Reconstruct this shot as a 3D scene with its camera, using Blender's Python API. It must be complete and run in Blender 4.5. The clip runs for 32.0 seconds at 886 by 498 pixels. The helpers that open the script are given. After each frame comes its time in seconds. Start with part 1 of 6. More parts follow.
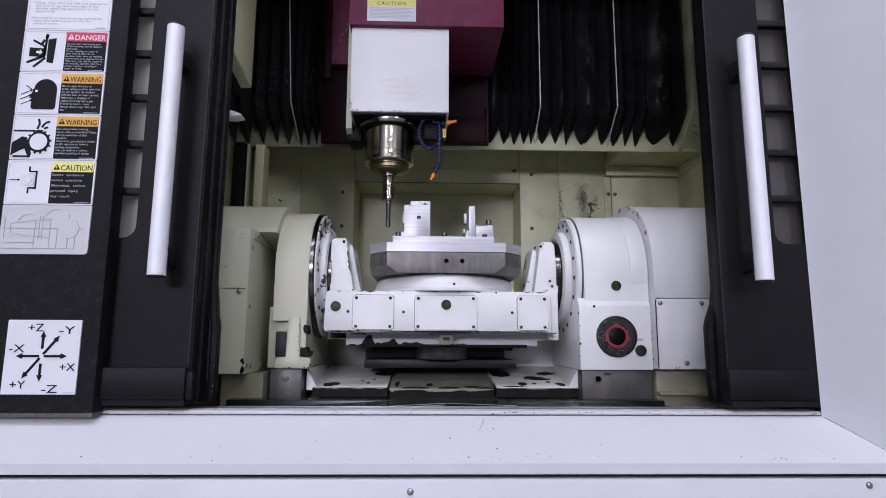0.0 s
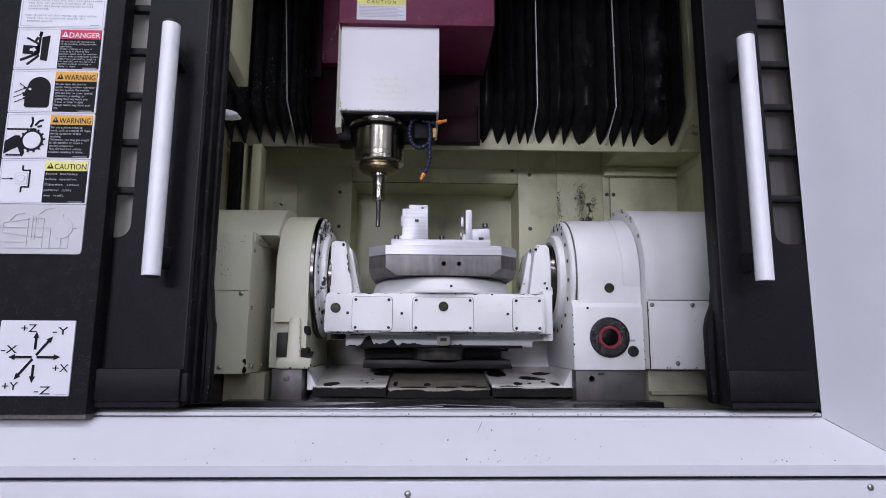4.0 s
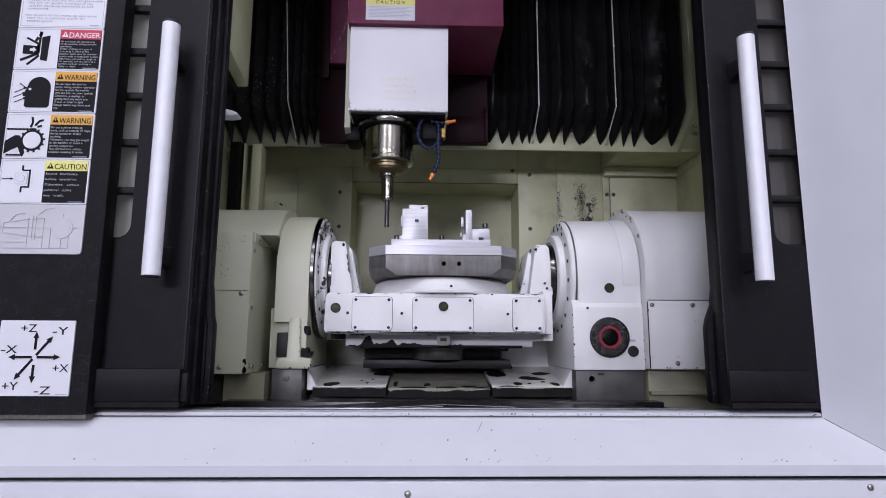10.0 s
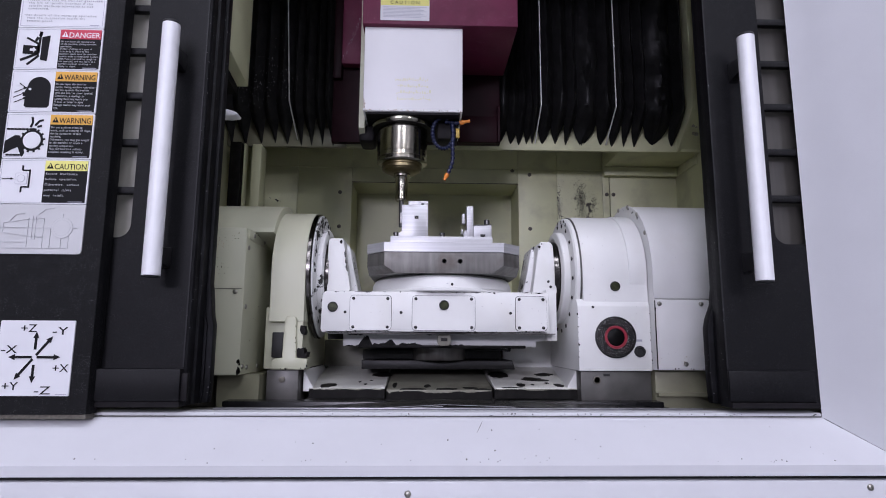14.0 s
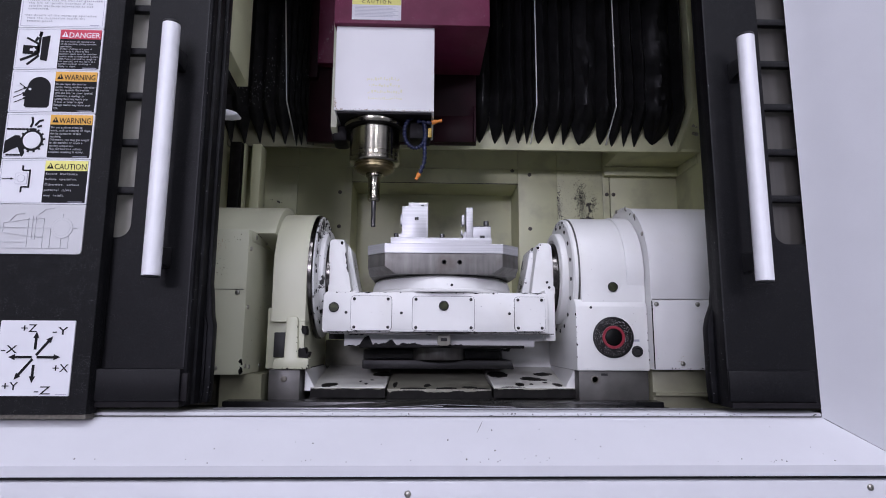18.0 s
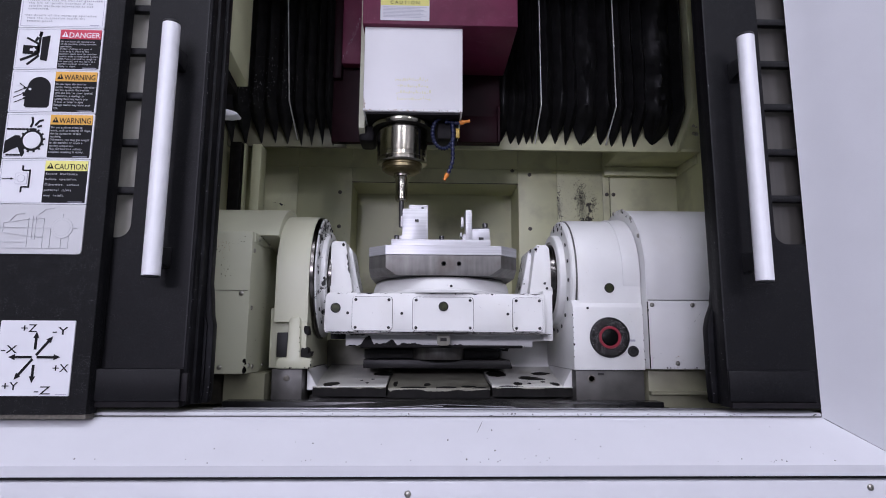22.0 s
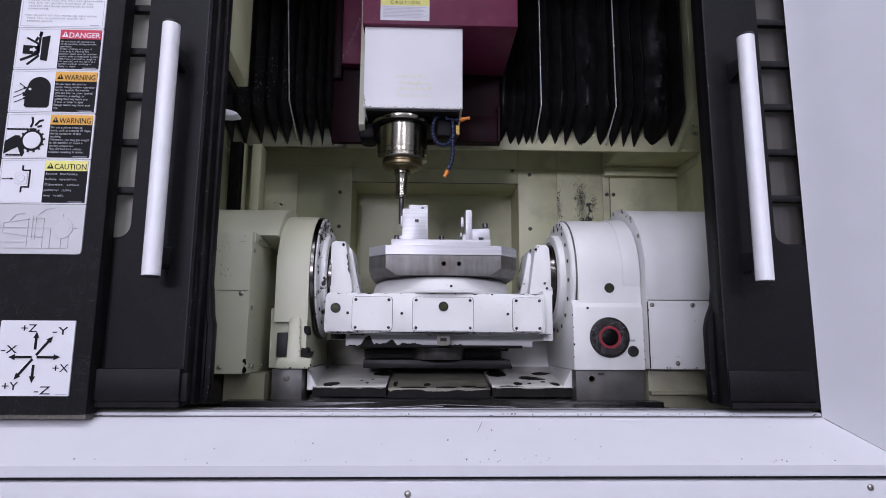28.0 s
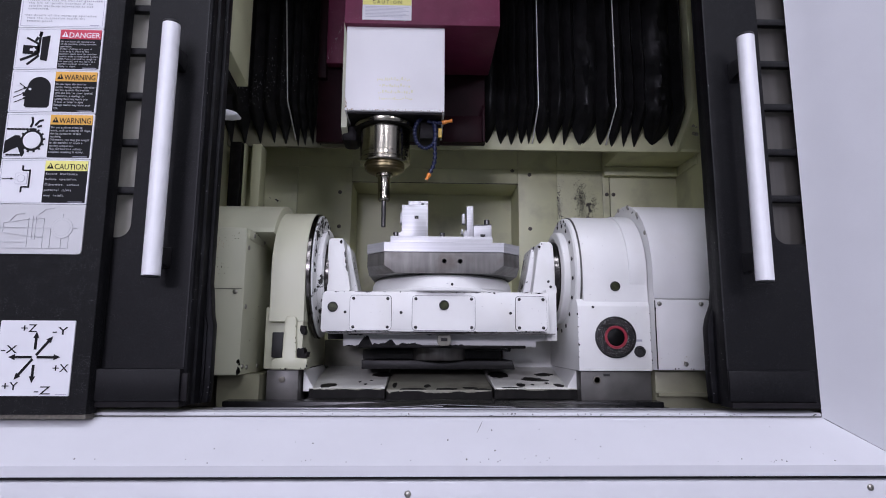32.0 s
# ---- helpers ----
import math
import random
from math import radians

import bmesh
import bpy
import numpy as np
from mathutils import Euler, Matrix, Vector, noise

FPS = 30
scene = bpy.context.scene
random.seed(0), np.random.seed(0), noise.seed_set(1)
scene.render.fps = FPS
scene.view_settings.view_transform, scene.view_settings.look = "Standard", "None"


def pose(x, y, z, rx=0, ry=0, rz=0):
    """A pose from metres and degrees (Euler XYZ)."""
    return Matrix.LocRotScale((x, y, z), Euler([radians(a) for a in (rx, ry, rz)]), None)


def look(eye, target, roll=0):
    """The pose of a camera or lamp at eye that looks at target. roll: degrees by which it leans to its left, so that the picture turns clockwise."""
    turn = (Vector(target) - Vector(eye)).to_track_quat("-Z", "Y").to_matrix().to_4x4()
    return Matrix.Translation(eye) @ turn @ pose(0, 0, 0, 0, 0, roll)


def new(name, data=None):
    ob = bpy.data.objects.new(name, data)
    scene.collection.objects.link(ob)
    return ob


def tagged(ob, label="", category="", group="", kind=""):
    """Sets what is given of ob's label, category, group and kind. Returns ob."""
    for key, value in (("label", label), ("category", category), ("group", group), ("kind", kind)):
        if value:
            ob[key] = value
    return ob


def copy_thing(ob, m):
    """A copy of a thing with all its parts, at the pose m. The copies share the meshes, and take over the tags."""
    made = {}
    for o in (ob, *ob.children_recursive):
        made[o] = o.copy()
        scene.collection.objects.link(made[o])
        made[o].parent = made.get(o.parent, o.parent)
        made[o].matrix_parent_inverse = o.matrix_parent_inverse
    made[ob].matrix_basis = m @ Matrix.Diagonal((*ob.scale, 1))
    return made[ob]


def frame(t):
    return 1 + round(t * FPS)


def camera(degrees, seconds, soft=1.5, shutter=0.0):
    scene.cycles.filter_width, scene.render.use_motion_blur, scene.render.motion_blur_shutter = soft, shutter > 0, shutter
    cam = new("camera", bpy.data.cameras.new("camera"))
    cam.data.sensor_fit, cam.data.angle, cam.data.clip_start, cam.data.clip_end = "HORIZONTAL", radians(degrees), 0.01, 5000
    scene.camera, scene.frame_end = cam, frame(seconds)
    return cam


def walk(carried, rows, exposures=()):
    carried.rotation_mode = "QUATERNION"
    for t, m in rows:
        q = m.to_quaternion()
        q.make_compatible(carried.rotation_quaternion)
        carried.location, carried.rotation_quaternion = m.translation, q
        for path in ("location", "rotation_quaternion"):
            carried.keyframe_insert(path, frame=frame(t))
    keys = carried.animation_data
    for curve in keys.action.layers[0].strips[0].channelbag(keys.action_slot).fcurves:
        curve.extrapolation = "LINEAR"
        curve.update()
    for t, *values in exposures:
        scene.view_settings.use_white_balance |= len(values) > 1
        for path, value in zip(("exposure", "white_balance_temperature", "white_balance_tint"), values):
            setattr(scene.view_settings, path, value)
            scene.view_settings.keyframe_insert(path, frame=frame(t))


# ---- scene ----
cam = camera(74.56, 32.0, soft=1.0)


def eye_pose(back, yaw, pitch):
    """The camera's pose: metres behind its resting place, degrees added to its turn to the right and to its tilt upwards."""
    a, b = radians(1.78 + yaw), radians(8.94 + pitch)
    eye = Vector((0.0, -back, 1.10))
    return look(eye, eye + Vector((math.sin(a) * math.cos(b), math.cos(a) * math.cos(b), math.sin(b))), 0.3)


# The camera settles within the first three seconds, then stands still.
walk(cam, [(t, eye_pose(0.009 * k, -0.22 * k, -0.08 * k)) for t, k in (
    (0, 1), (0.5, 0.74), (1, 0.56), (1.5, 0.34), (2, 0.24), (2.5, 0.12), (3, 0.03), (3.5, 0), (32, 0))],
    exposures=[(0, 0.04, 6140, 23), (32, 0.04, 6140, 23)])

# ---- light ----
world = bpy.data.worlds.new("hall_air")
scene.world = world
world.use_nodes = True
world.node_tree.nodes["Background"].inputs["Color"].default_value = (0.8, 0.85, 1.0, 1)
world.node_tree.nodes["Background"].inputs["Strength"].default_value = 0.006


def area_lamp(name, place, target, width, height, watts, colour):
    data = bpy.data.lights.new(name, "AREA")
    data.shape, data.size, data.size_y, data.energy, data.color = "RECTANGLE", width, height, watts, colour
    ob = new(name, data)
    ob.matrix_world = look(place, target)
    return ob


HALL_LAMPS = [(x, y) for y in (-0.9, -3.2, -5.4) for x in (-1.6, 1.0)]
for (hx, hy), watts in zip(HALL_LAMPS, (38, 36, 40, 52, 26, 48)):
    area_lamp("hall_lamp", (hx, hy, 4.40), (hx, hy, 0), 1.3, 0.5, watts, (0.91, 0.965, 1.0))
# daylight through the two high hall windows behind the camera
area_lamp("window_daylight", (-2.05, -6.93, 2.85), (0.1, 1.6, 1.45), 2.3, 0.75, 195, (0.905, 0.892, 1.0))
area_lamp("window_daylight", (4.15, -6.93, 3.45), (0.0, 1.5, 1.5), 0.8, 1.2, 65, (0.95, 0.94, 1.0))

# ---- materials ----


def surface(name, base, rough=0.5, metal=0.0, grain=None, stain=None, bump=None, chips=None, coat=0.0, brushed=None, specks=None, gloss=0.5):
    """A procedural surface. grain: (scale, share); stain: (scale, share, colour); bump: (scale, strength);
    chips: (scale, threshold, colour, axis, low, high, gain) bare patches, more of them towards `low` of an axis; specks: (scale, size, colour)."""
    m = bpy.data.materials.new(name)
    m.use_nodes = True
    nt = m.node_tree
    b = nt.nodes["Principled BSDF"]
    b.inputs["Roughness"].default_value, b.inputs["Metallic"].default_value = rough, metal
    b.inputs["Coat Weight"].default_value, b.inputs["Specular IOR Level"].default_value = coat, gloss
    co = nt.nodes.new("ShaderNodeTexCoord").outputs["Object"]

    def noise_of(scale, detail=5.0, vector=co, rough_share=0.5):
        n = nt.nodes.new("ShaderNodeTexNoise")
        n.inputs["Scale"].default_value, n.inputs["Detail"].default_value = scale, detail
        n.inputs["Roughness"].default_value = rough_share
        nt.links.new(vector, n.inputs["Vector"])
        return n.outputs["Fac"]

    def ramp(value, low, high):
        r = nt.nodes.new("ShaderNodeMapRange")
        r.inputs["From Min"].default_value, r.inputs["From Max"].default_value = low, high
        nt.links.new(value, r.inputs["Value"])
        return r.outputs["Result"]

    def maths(kind, one, two):
        n = nt.nodes.new("ShaderNodeMath")
        n.operation = kind
        for socket, value in zip(n.inputs, (one, two)):
            if isinstance(value, (int, float)):
                socket.default_value = value
            else:
                nt.links.new(value, socket)
        return n.outputs[0]

    def mix(fac, one, two):
        n = nt.nodes.new("ShaderNodeMix")
        n.data_type = "RGBA"
        for socket, value in ((n.inputs["Factor"], fac), (n.inputs["A"], one), (n.inputs["B"], two)):
            if isinstance(value, tuple):
                socket.default_value = (*value, 1)
            elif isinstance(value, (int, float)):
                socket.default_value = value
            else:
                nt.links.new(value, socket)
        return n.outputs["Result"]

    colour = mix(0.0, base, base)
    roughness = None
    if grain:
        k = grain[1]
        colour = mix(ramp(noise_of(grain[0]), 0.3, 0.7), tuple(c * (1 - k) for c in base), tuple(min(1, c * (1 + k)) for c in base))
        roughness = ramp(noise_of(grain[0] * 0.37), 0.2, 0.8)
        r = nt.nodes.new("ShaderNodeMapRange")
        r.inputs["To Min"].default_value, r.inputs["To Max"].default_value = rough * 0.8, min(1, rough * 1.25)
        nt.links.new(roughness, r.inputs["Value"])
        nt.links.new(r.outputs["Result"], b.inputs["Roughness"])
    if brushed:
        mp = nt.nodes.new("ShaderNodeMapping")
        mp.inputs["Scale"].default_value = brushed[:3]
        nt.links.new(co, mp.inputs["Vector"])
        lines = noise_of(1.0, 3.0, mp.outputs["Vector"])
        colour = mix(ramp(lines, 0.35, 0.65), mix(brushed[3], colour, (0.02, 0.02, 0.02)), colour)
    if stain:
        colour = mix(maths("MULTIPLY", ramp(noise_of(stain[0], 8.0), 0.52, 0.72), stain[1]), colour, stain[2])
    if specks:
        v = nt.nodes.new("ShaderNodeTexVoronoi")
        v.inputs["Scale"].default_value = specks[0]
        nt.links.new(co, v.inputs["Vector"])
        few = ramp(noise_of(specks[0] * 0.11, 2.0), 0.5, 0.56)
        colour = mix(maths("MULTIPLY", ramp(v.outputs["Distance"], specks[1], specks[1] * 0.6), few), colour, specks[2])
    if chips:
        scale, threshold, dark, axis, low, high, gain = chips
        n = noise_of(scale, 10.0, co, 0.72)
        if axis is not None:
            sep = nt.nodes.new("ShaderNodeSeparateXYZ")
            nt.links.new(co, sep.inputs[0])
            n = maths("ADD", n, maths("MULTIPLY", ramp(sep.outputs[axis], high, low), gain))
        mask = ramp(n, threshold, threshold + 0.012)
        colour = mix(mask, colour, dark)
    nt.links.new(colour, b.inputs["Base Color"])
    if bump:
        n = nt.nodes.new("ShaderNodeBump")
        n.inputs["Strength"].default_value, n.inputs["Distance"].default_value = bump[1], 0.001
        nt.links.new(noise_of(bump[0], 3.0), n.inputs["Height"])
        nt.links.new(n.outputs["Normal"], b.inputs["Normal"])
    return m


DARK = (0.015, 0.014, 0.013)
WHITE_PANEL = surface("white_panel_paint", (0.555, 0.558, 0.585), 0.42, grain=(14, 0.02), stain=(3, 0.05, (0.6, 0.6, 0.6)), bump=(500, 0.12), specks=(60, 0.02, (0.3, 0.29, 0.29)))
BLACK_PANEL = surface("black_textured_paint", (0.0055, 0.0055, 0.0062), 0.46, grain=(500, 0.5), bump=(1500, 0.55), gloss=0.13, specks=(420, 0.28, (0.060, 0.060, 0.063)))
BLACK_DOOR = surface("black_door_paint", (0.0060, 0.0060, 0.0070), 0.42, grain=(420, 0.55), bump=(900, 0.28), stain=(9, 0.25, (0.011, 0.011, 0.011)), specks=(420, 0.26, (0.030, 0.030, 0.032)), gloss=0.13)
BLACK_SEAL = surface("black_rubber_seal", (0.0042, 0.0042, 0.0052), 0.5, grain=(60, 0.3), stain=(20, 0.3, (0.02, 0.02, 0.024)), bump=(90, 0.2), specks=(120, 0.12, (0.30, 0.30, 0.31)), gloss=0.12)
TUBE = surface("white_anodised_tube", (0.73, 0.73, 0.755), 0.5, metal=0.05, grain=(40, 0.03), brushed=(300, 300, 4, 0.04))
PLASTIC_BLACK = surface("black_plastic", (0.014, 0.014, 0.015), 0.35, grain=(80, 0.2))
PANE = surface("dusty_polycarbonate", (0.30, 0.29, 0.255), 0.35, grain=(10, 0.15), stain=(14, 0.4, (0.15, 0.14, 0.12)), coat=0.1)
# Same panes as PANE; the unlit inside behind them is put into the colour.
PANE_DARK = surface("polycarbonate_dark_behind", (0.060, 0.056, 0.050), 0.4, grain=(10, 0.15), brushed=(90, 90, 6, 0.25), gloss=0.3)
CREAM = surface("cream_interior_paint", (0.595, 0.603, 0.385), 0.42, grain=(5, 0.08), stain=(9, 0.5, (0.27, 0.26, 0.18)), bump=(60, 0.1), specks=(46, 0.05, (0.12, 0.11, 0.08)))
CREAM_WORN = surface("worn_cream_paint", (0.595, 0.603, 0.385), 0.45, grain=(5, 0.06), stain=(12, 0.5, (0.32, 0.31, 0.24)), chips=(20, 0.72, (0.06, 0.057, 0.046), 2, 0.52, 0.74, 0.21))
WHITE_CAST = surface("white_casting_paint", (0.69, 0.69, 0.675), 0.40, grain=(9, 0.04), stain=(11, 0.22, (0.56, 0.54, 0.46)), bump=(110, 0.14), specks=(90, 0.06, (0.12, 0.11, 0.1)))
IVORY_CAST = surface("ivory_casting_paint", (0.475, 0.48, 0.355), 0.42, grain=(9, 0.04), stain=(5, 0.25, (0.50, 0.48, 0.36)), bump=(45, 0.10), specks=(70, 0.05, (0.1, 0.1, 0.08)))
WHITE_CHIPPED = surface("chipped_white_paint", (0.71, 0.71, 0.70), 0.42, grain=(9, 0.03), bump=(45, 0.1), chips=(30, 0.555, DARK, None, 0, 0, 0))
STEEL = surface("ground_steel", (0.165, 0.160, 0.150), 0.4, metal=0.6, grain=(26, 0.14), stain=(20, 0.65, (0.085, 0.070, 0.058)), brushed=(90, 90, 9, 0.30), specks=(120, 0.06, (0.1, 0.06, 0.04)))
BASE_STEEL = surface("oily_cast_steel", (0.085, 0.082, 0.076), 0.42, metal=0.3, grain=(24, 0.25), stain=(9, 0.5, (0.03, 0.028, 0.025)))
ALU = surface("milled_aluminium", (0.47, 0.47, 0.485), 0.38, metal=0.4, grain=(30, 0.03), brushed=(4, 4, 420, 0.16))
# Darkened beyond its oil stains for the shade under the cradle.
OILY_SHADED_PLATE = surface("oily_shaded_plate", (0.24, 0.235, 0.185), 0.4, grain=(14, 0.25), stain=(11, 0.85, (0.07, 0.062, 0.046)), bump=(60, 0.1))
WORN_WHITE = surface("worn_white_plate_paint", (0.60, 0.595, 0.55), 0.4, grain=(14, 0.08), stain=(16, 0.5, (0.30, 0.28, 0.22)), bump=(60, 0.1), specks=(110, 0.10, (0.03, 0.028, 0.025)))
# Yoke and pipe darkened for the cradle's shade; also the arm's bare metal.
DIM_STEEL = surface("bare_and_shaded_steel", (0.022, 0.021, 0.020), 0.4, metal=0.4, grain=(40, 0.2), stain=(20, 0.5, (0.05, 0.045, 0.04)))
# Nearly black to put the shade under the cradle into the shelf.
SHADED_SHELF = surface("shaded_shelf", (0.006, 0.0057, 0.0055), 0.4, grain=(40, 0.3), bump=(90, 0.2), gloss=0.3)
DULL_BLACK = surface("matt_black", (0.007, 0.006, 0.007), 0.55, grain=(50, 0.4), bump=(90, 0.2), gloss=0.15)
# Shaded copy of MAROON: the head's shadow is put into the colour.
SHADED_MAROON = surface("shaded_maroon_paint", (0.015, 0.0032, 0.0058), 0.42, grain=(14, 0.3), stain=(12, 0.3, (0.009, 0.003, 0.005)), bump=(200, 0.12), gloss=0.08)
CHROME = surface("oily_polished_steel", (0.38, 0.36, 0.30), 0.17, metal=1.0, grain=(30, 0.12), stain=(16, 0.45, (0.22, 0.18, 0.12)))
BRASS = surface("tarnished_brass", (0.27, 0.225, 0.125), 0.34, metal=1.0, grain=(40, 0.15), stain=(22, 0.6, (0.12, 0.09, 0.05)))
TOOL = surface("dark_carbide", (0.10, 0.10, 0.10), 0.3, metal=0.8, grain=(90, 0.2))
MAROON = surface("maroon_paint", (0.140, 0.021, 0.055), 0.48, grain=(18, 0.15), bump=(260, 0.12), stain=(30, 0.2, (0.19, 0.06, 0.09)), specks=(300, 0.20, (0.32, 0.11, 0.19)), gloss=0.2)
BELLOWS = surface("black_coated_fabric", (0.012, 0.012, 0.0122), 0.36, grain=(30, 0.3), bump=(24, 0.9), specks=(150, 0.06, (0.2, 0.2, 0.2)), gloss=0.15)
# Base lifted above BELLOWS to paint haze over the left folds.
BELLOWS_HAZED = surface("hazed_coated_fabric", (0.021, 0.021, 0.021), 0.5, grain=(30, 0.35), bump=(40, 0.25), specks=(260, 0.10, (0.10, 0.10, 0.10)), gloss=0.12)
DIVIDER = surface("zinc_divider_plate", (0.84, 0.84, 0.79), 0.4, metal=0.1, grain=(30, 0.08))
BLUE = surface("blue_hose_plastic", (0.008, 0.013, 0.05), 0.4, grain=(90, 0.15))
ORANGE = surface("orange_plastic", (0.72, 0.23, 0.03), 0.4, grain=(60, 0.1))
YELLOW_PLASTIC = surface("yellow_plastic", (0.55, 0.36, 0.06), 0.45, grain=(60, 0.15))
RED_RING = surface("red_plastic_ring", (0.24, 0.014, 0.030), 0.45, grain=(60, 0.2))
DIRTY_BLACK = surface("chip_covered_black", (0.006, 0.0055, 0.0055), 0.35, grain=(200, 0.4), chips=(430, 0.582, (0.58, 0.56, 0.57), None, 0, 0, 0), bump=(200, 0.5), gloss=0.2)
SIGHT = surface("oily_sight_glass", (0.030, 0.034, 0.018), 0.3, gloss=0.12, stain=(90, 0.7, (0.10, 0.105, 0.055)))
HOLE = surface("shadowed_hole", (0.006, 0.006, 0.006), 0.6)
SCREW = surface("zinc_screw", (0.36, 0.35, 0.31), 0.33, metal=0.9, grain=(200, 0.15))
FLOOR_COVER = surface("wet_black_cover", (0.010, 0.010, 0.0105), 0.24, grain=(12, 0.3), stain=(6, 0.4, (0.022, 0.022, 0.021)), gloss=0.3)
SCRAPED = surface("scraped_stainless", (0.24, 0.24, 0.25), 0.34, metal=1.0, grain=(30, 0.15), stain=(10, 0.4, (0.12, 0.12, 0.12)))
DIRTY_BOLT = surface("dirty_bolt", (0.13, 0.12, 0.10), 0.5, metal=0.5, grain=(200, 0.3))
PALE_RULE = surface("pale_grey_print", (0.46, 0.46, 0.52), 0.5)
STICKER = surface("white_sticker", (0.66, 0.66, 0.69), 0.35, grain=(20, 0.015))
STICKER_GREY = surface("grey_sticker", (0.50, 0.50, 0.51), 0.35, grain=(20, 0.03))
RULE = surface("grey_print", (0.36, 0.36, 0.42), 0.5)
NOTICE_INK = surface("thin_grey_print", (0.38, 0.38, 0.41), 0.5)
BLACK_GLASS = surface("black_glass", (0.004, 0.004, 0.004), 0.35, gloss=0.1)
OILY_DARK = surface("oily_dark_bearing", (0.085, 0.08, 0.075), 0.18, metal=1.0, grain=(30, 0.25), stain=(14, 0.6, (0.03, 0.03, 0.03)))
DIM_INK = surface("dim_white_print", (0.42, 0.42, 0.44), 0.5)
FAINT_LINE = surface("faint_drawn_line", (0.40, 0.40, 0.42), 0.5)
EDGE_WEAR = surface("worn_black_edge", (0.008, 0.008, 0.01), 0.5, chips=(60, 0.64, (0.22, 0.22, 0.24), None, 0, 0, 0), gloss=0.3)
INK = surface("black_print", (0.006, 0.006, 0.007), 0.5, gloss=0.15)
TEXT_INK = surface("fine_white_print", (0.46, 0.46, 0.49), 0.5)
PALE_INK = surface("white_print", (0.72, 0.72, 0.75), 0.5)
DANGER_RED = surface("red_print", (0.50, 0.035, 0.07), 0.4)
WARNING_ORANGE = surface("orange_print", (0.66, 0.35, 0.05), 0.4)
CAUTION_YELLOW = surface("yellow_print", (0.74, 0.70, 0.20), 0.4)
FADED_YELLOW = surface("faded_yellow_print", (0.76, 0.75, 0.53), 0.42)
CONCRETE = surface("grey_floor_coating", (0.14, 0.145, 0.15), 0.4, grain=(3, 0.12), stain=(2, 0.3, (0.15, 0.15, 0.15)), bump=(30, 0.1))
HALL_WHITE = surface("grey_hall_wall", (0.34, 0.35, 0.36), 0.7, grain=(2, 0.06), stain=(1, 0.2, (0.25, 0.25, 0.25)))
LAMP_GLOW = bpy.data.materials.new("lamp_diffuser")
LAMP_GLOW.use_nodes = True
LAMP_GLOW.node_tree.nodes["Principled BSDF"].inputs["Emission Color"].default_value = (0.95, 0.97, 1, 1)
LAMP_GLOW.node_tree.nodes["Principled BSDF"].inputs["Emission Strength"].default_value = 4.0
SKY_GLOW = bpy.data.materials.new("pale_sky")
SKY_GLOW.use_nodes = True
SKY_GLOW.node_tree.nodes["Principled BSDF"].inputs["Emission Color"].default_value = (0.85, 0.92, 1, 1)
SKY_GLOW.node_tree.nodes["Principled BSDF"].inputs["Emission Strength"].default_value = 3.0

# ---- building ----
PLACE = {}


def thing(name, base, label, category, group="", kind=""):
    ob = new(name)
    ob.empty_display_size = 0.05
    ob.location = base
    PLACE[ob] = Vector(base)
    return tagged(ob, label, category, group, kind)


def mesh_of(name, bm, material, sharp=38):
    data = bpy.data.meshes.new(name)
    bmesh.ops.recalc_face_normals(bm, faces=bm.faces)
    bm.to_mesh(data)
    bm.free()
    data.materials.append(material)
    data.polygons.foreach_set("use_smooth", [True] * len(data.polygons))
    data.set_sharp_from_angle(angle=radians(sharp))
    return data


def part(name, bm, material, parent, label="", sharp=38):
    """Links a bmesh, drawn in world coordinates, as one mesh under a thing or a part."""
    bmesh.ops.translate(bm, verts=bm.verts, vec=-PLACE[parent])
    ob = new(name, mesh_of(name, bm, material, sharp))
    ob.parent = parent
    PLACE[ob] = PLACE[parent].copy()
    return tagged(ob, label)


def alone(name, bm, material, base, label, category, group="", kind="", sharp=38):
    """A thing of one mesh."""
    bmesh.ops.translate(bm, verts=bm.verts, vec=-Vector(base))
    ob = new(name, mesh_of(name, bm, material, sharp))
    ob.location = base
    PLACE[ob] = Vector(base)
    return tagged(ob, label, category, group, kind)


def piece(name, data, m, parent, label=""):
    """One more object on a shared mesh, at the world pose m."""
    ob = new(name, data)
    ob.parent = parent
    ob.matrix_basis = Matrix.Translation(-PLACE[parent]) @ m
    PLACE[ob] = m.translation.copy()
    return tagged(ob, label)


def box(x0, x1, y0, y1, z0, z1, bevel=0.0, segments=2, bm=None):
    own = bmesh.new()
    bmesh.ops.create_cube(own, size=1.0, matrix=Matrix.Translation(((x0 + x1) / 2, (y0 + y1) / 2, (z0 + z1) / 2)) @ Matrix.Diagonal((x1 - x0, y1 - y0, z1 - z0, 1)))
    if bevel:
        bmesh.ops.bevel(own, geom=own.edges[:], offset=bevel, segments=segments, profile=0.5, affect="EDGES")
    return add(bm, own)


def add(bm, own):
    if bm is None:
        return own
    data = bpy.data.meshes.new("joined")
    own.to_mesh(data)
    own.free()
    bm.from_mesh(data)
    bpy.data.meshes.remove(data)
    return bm


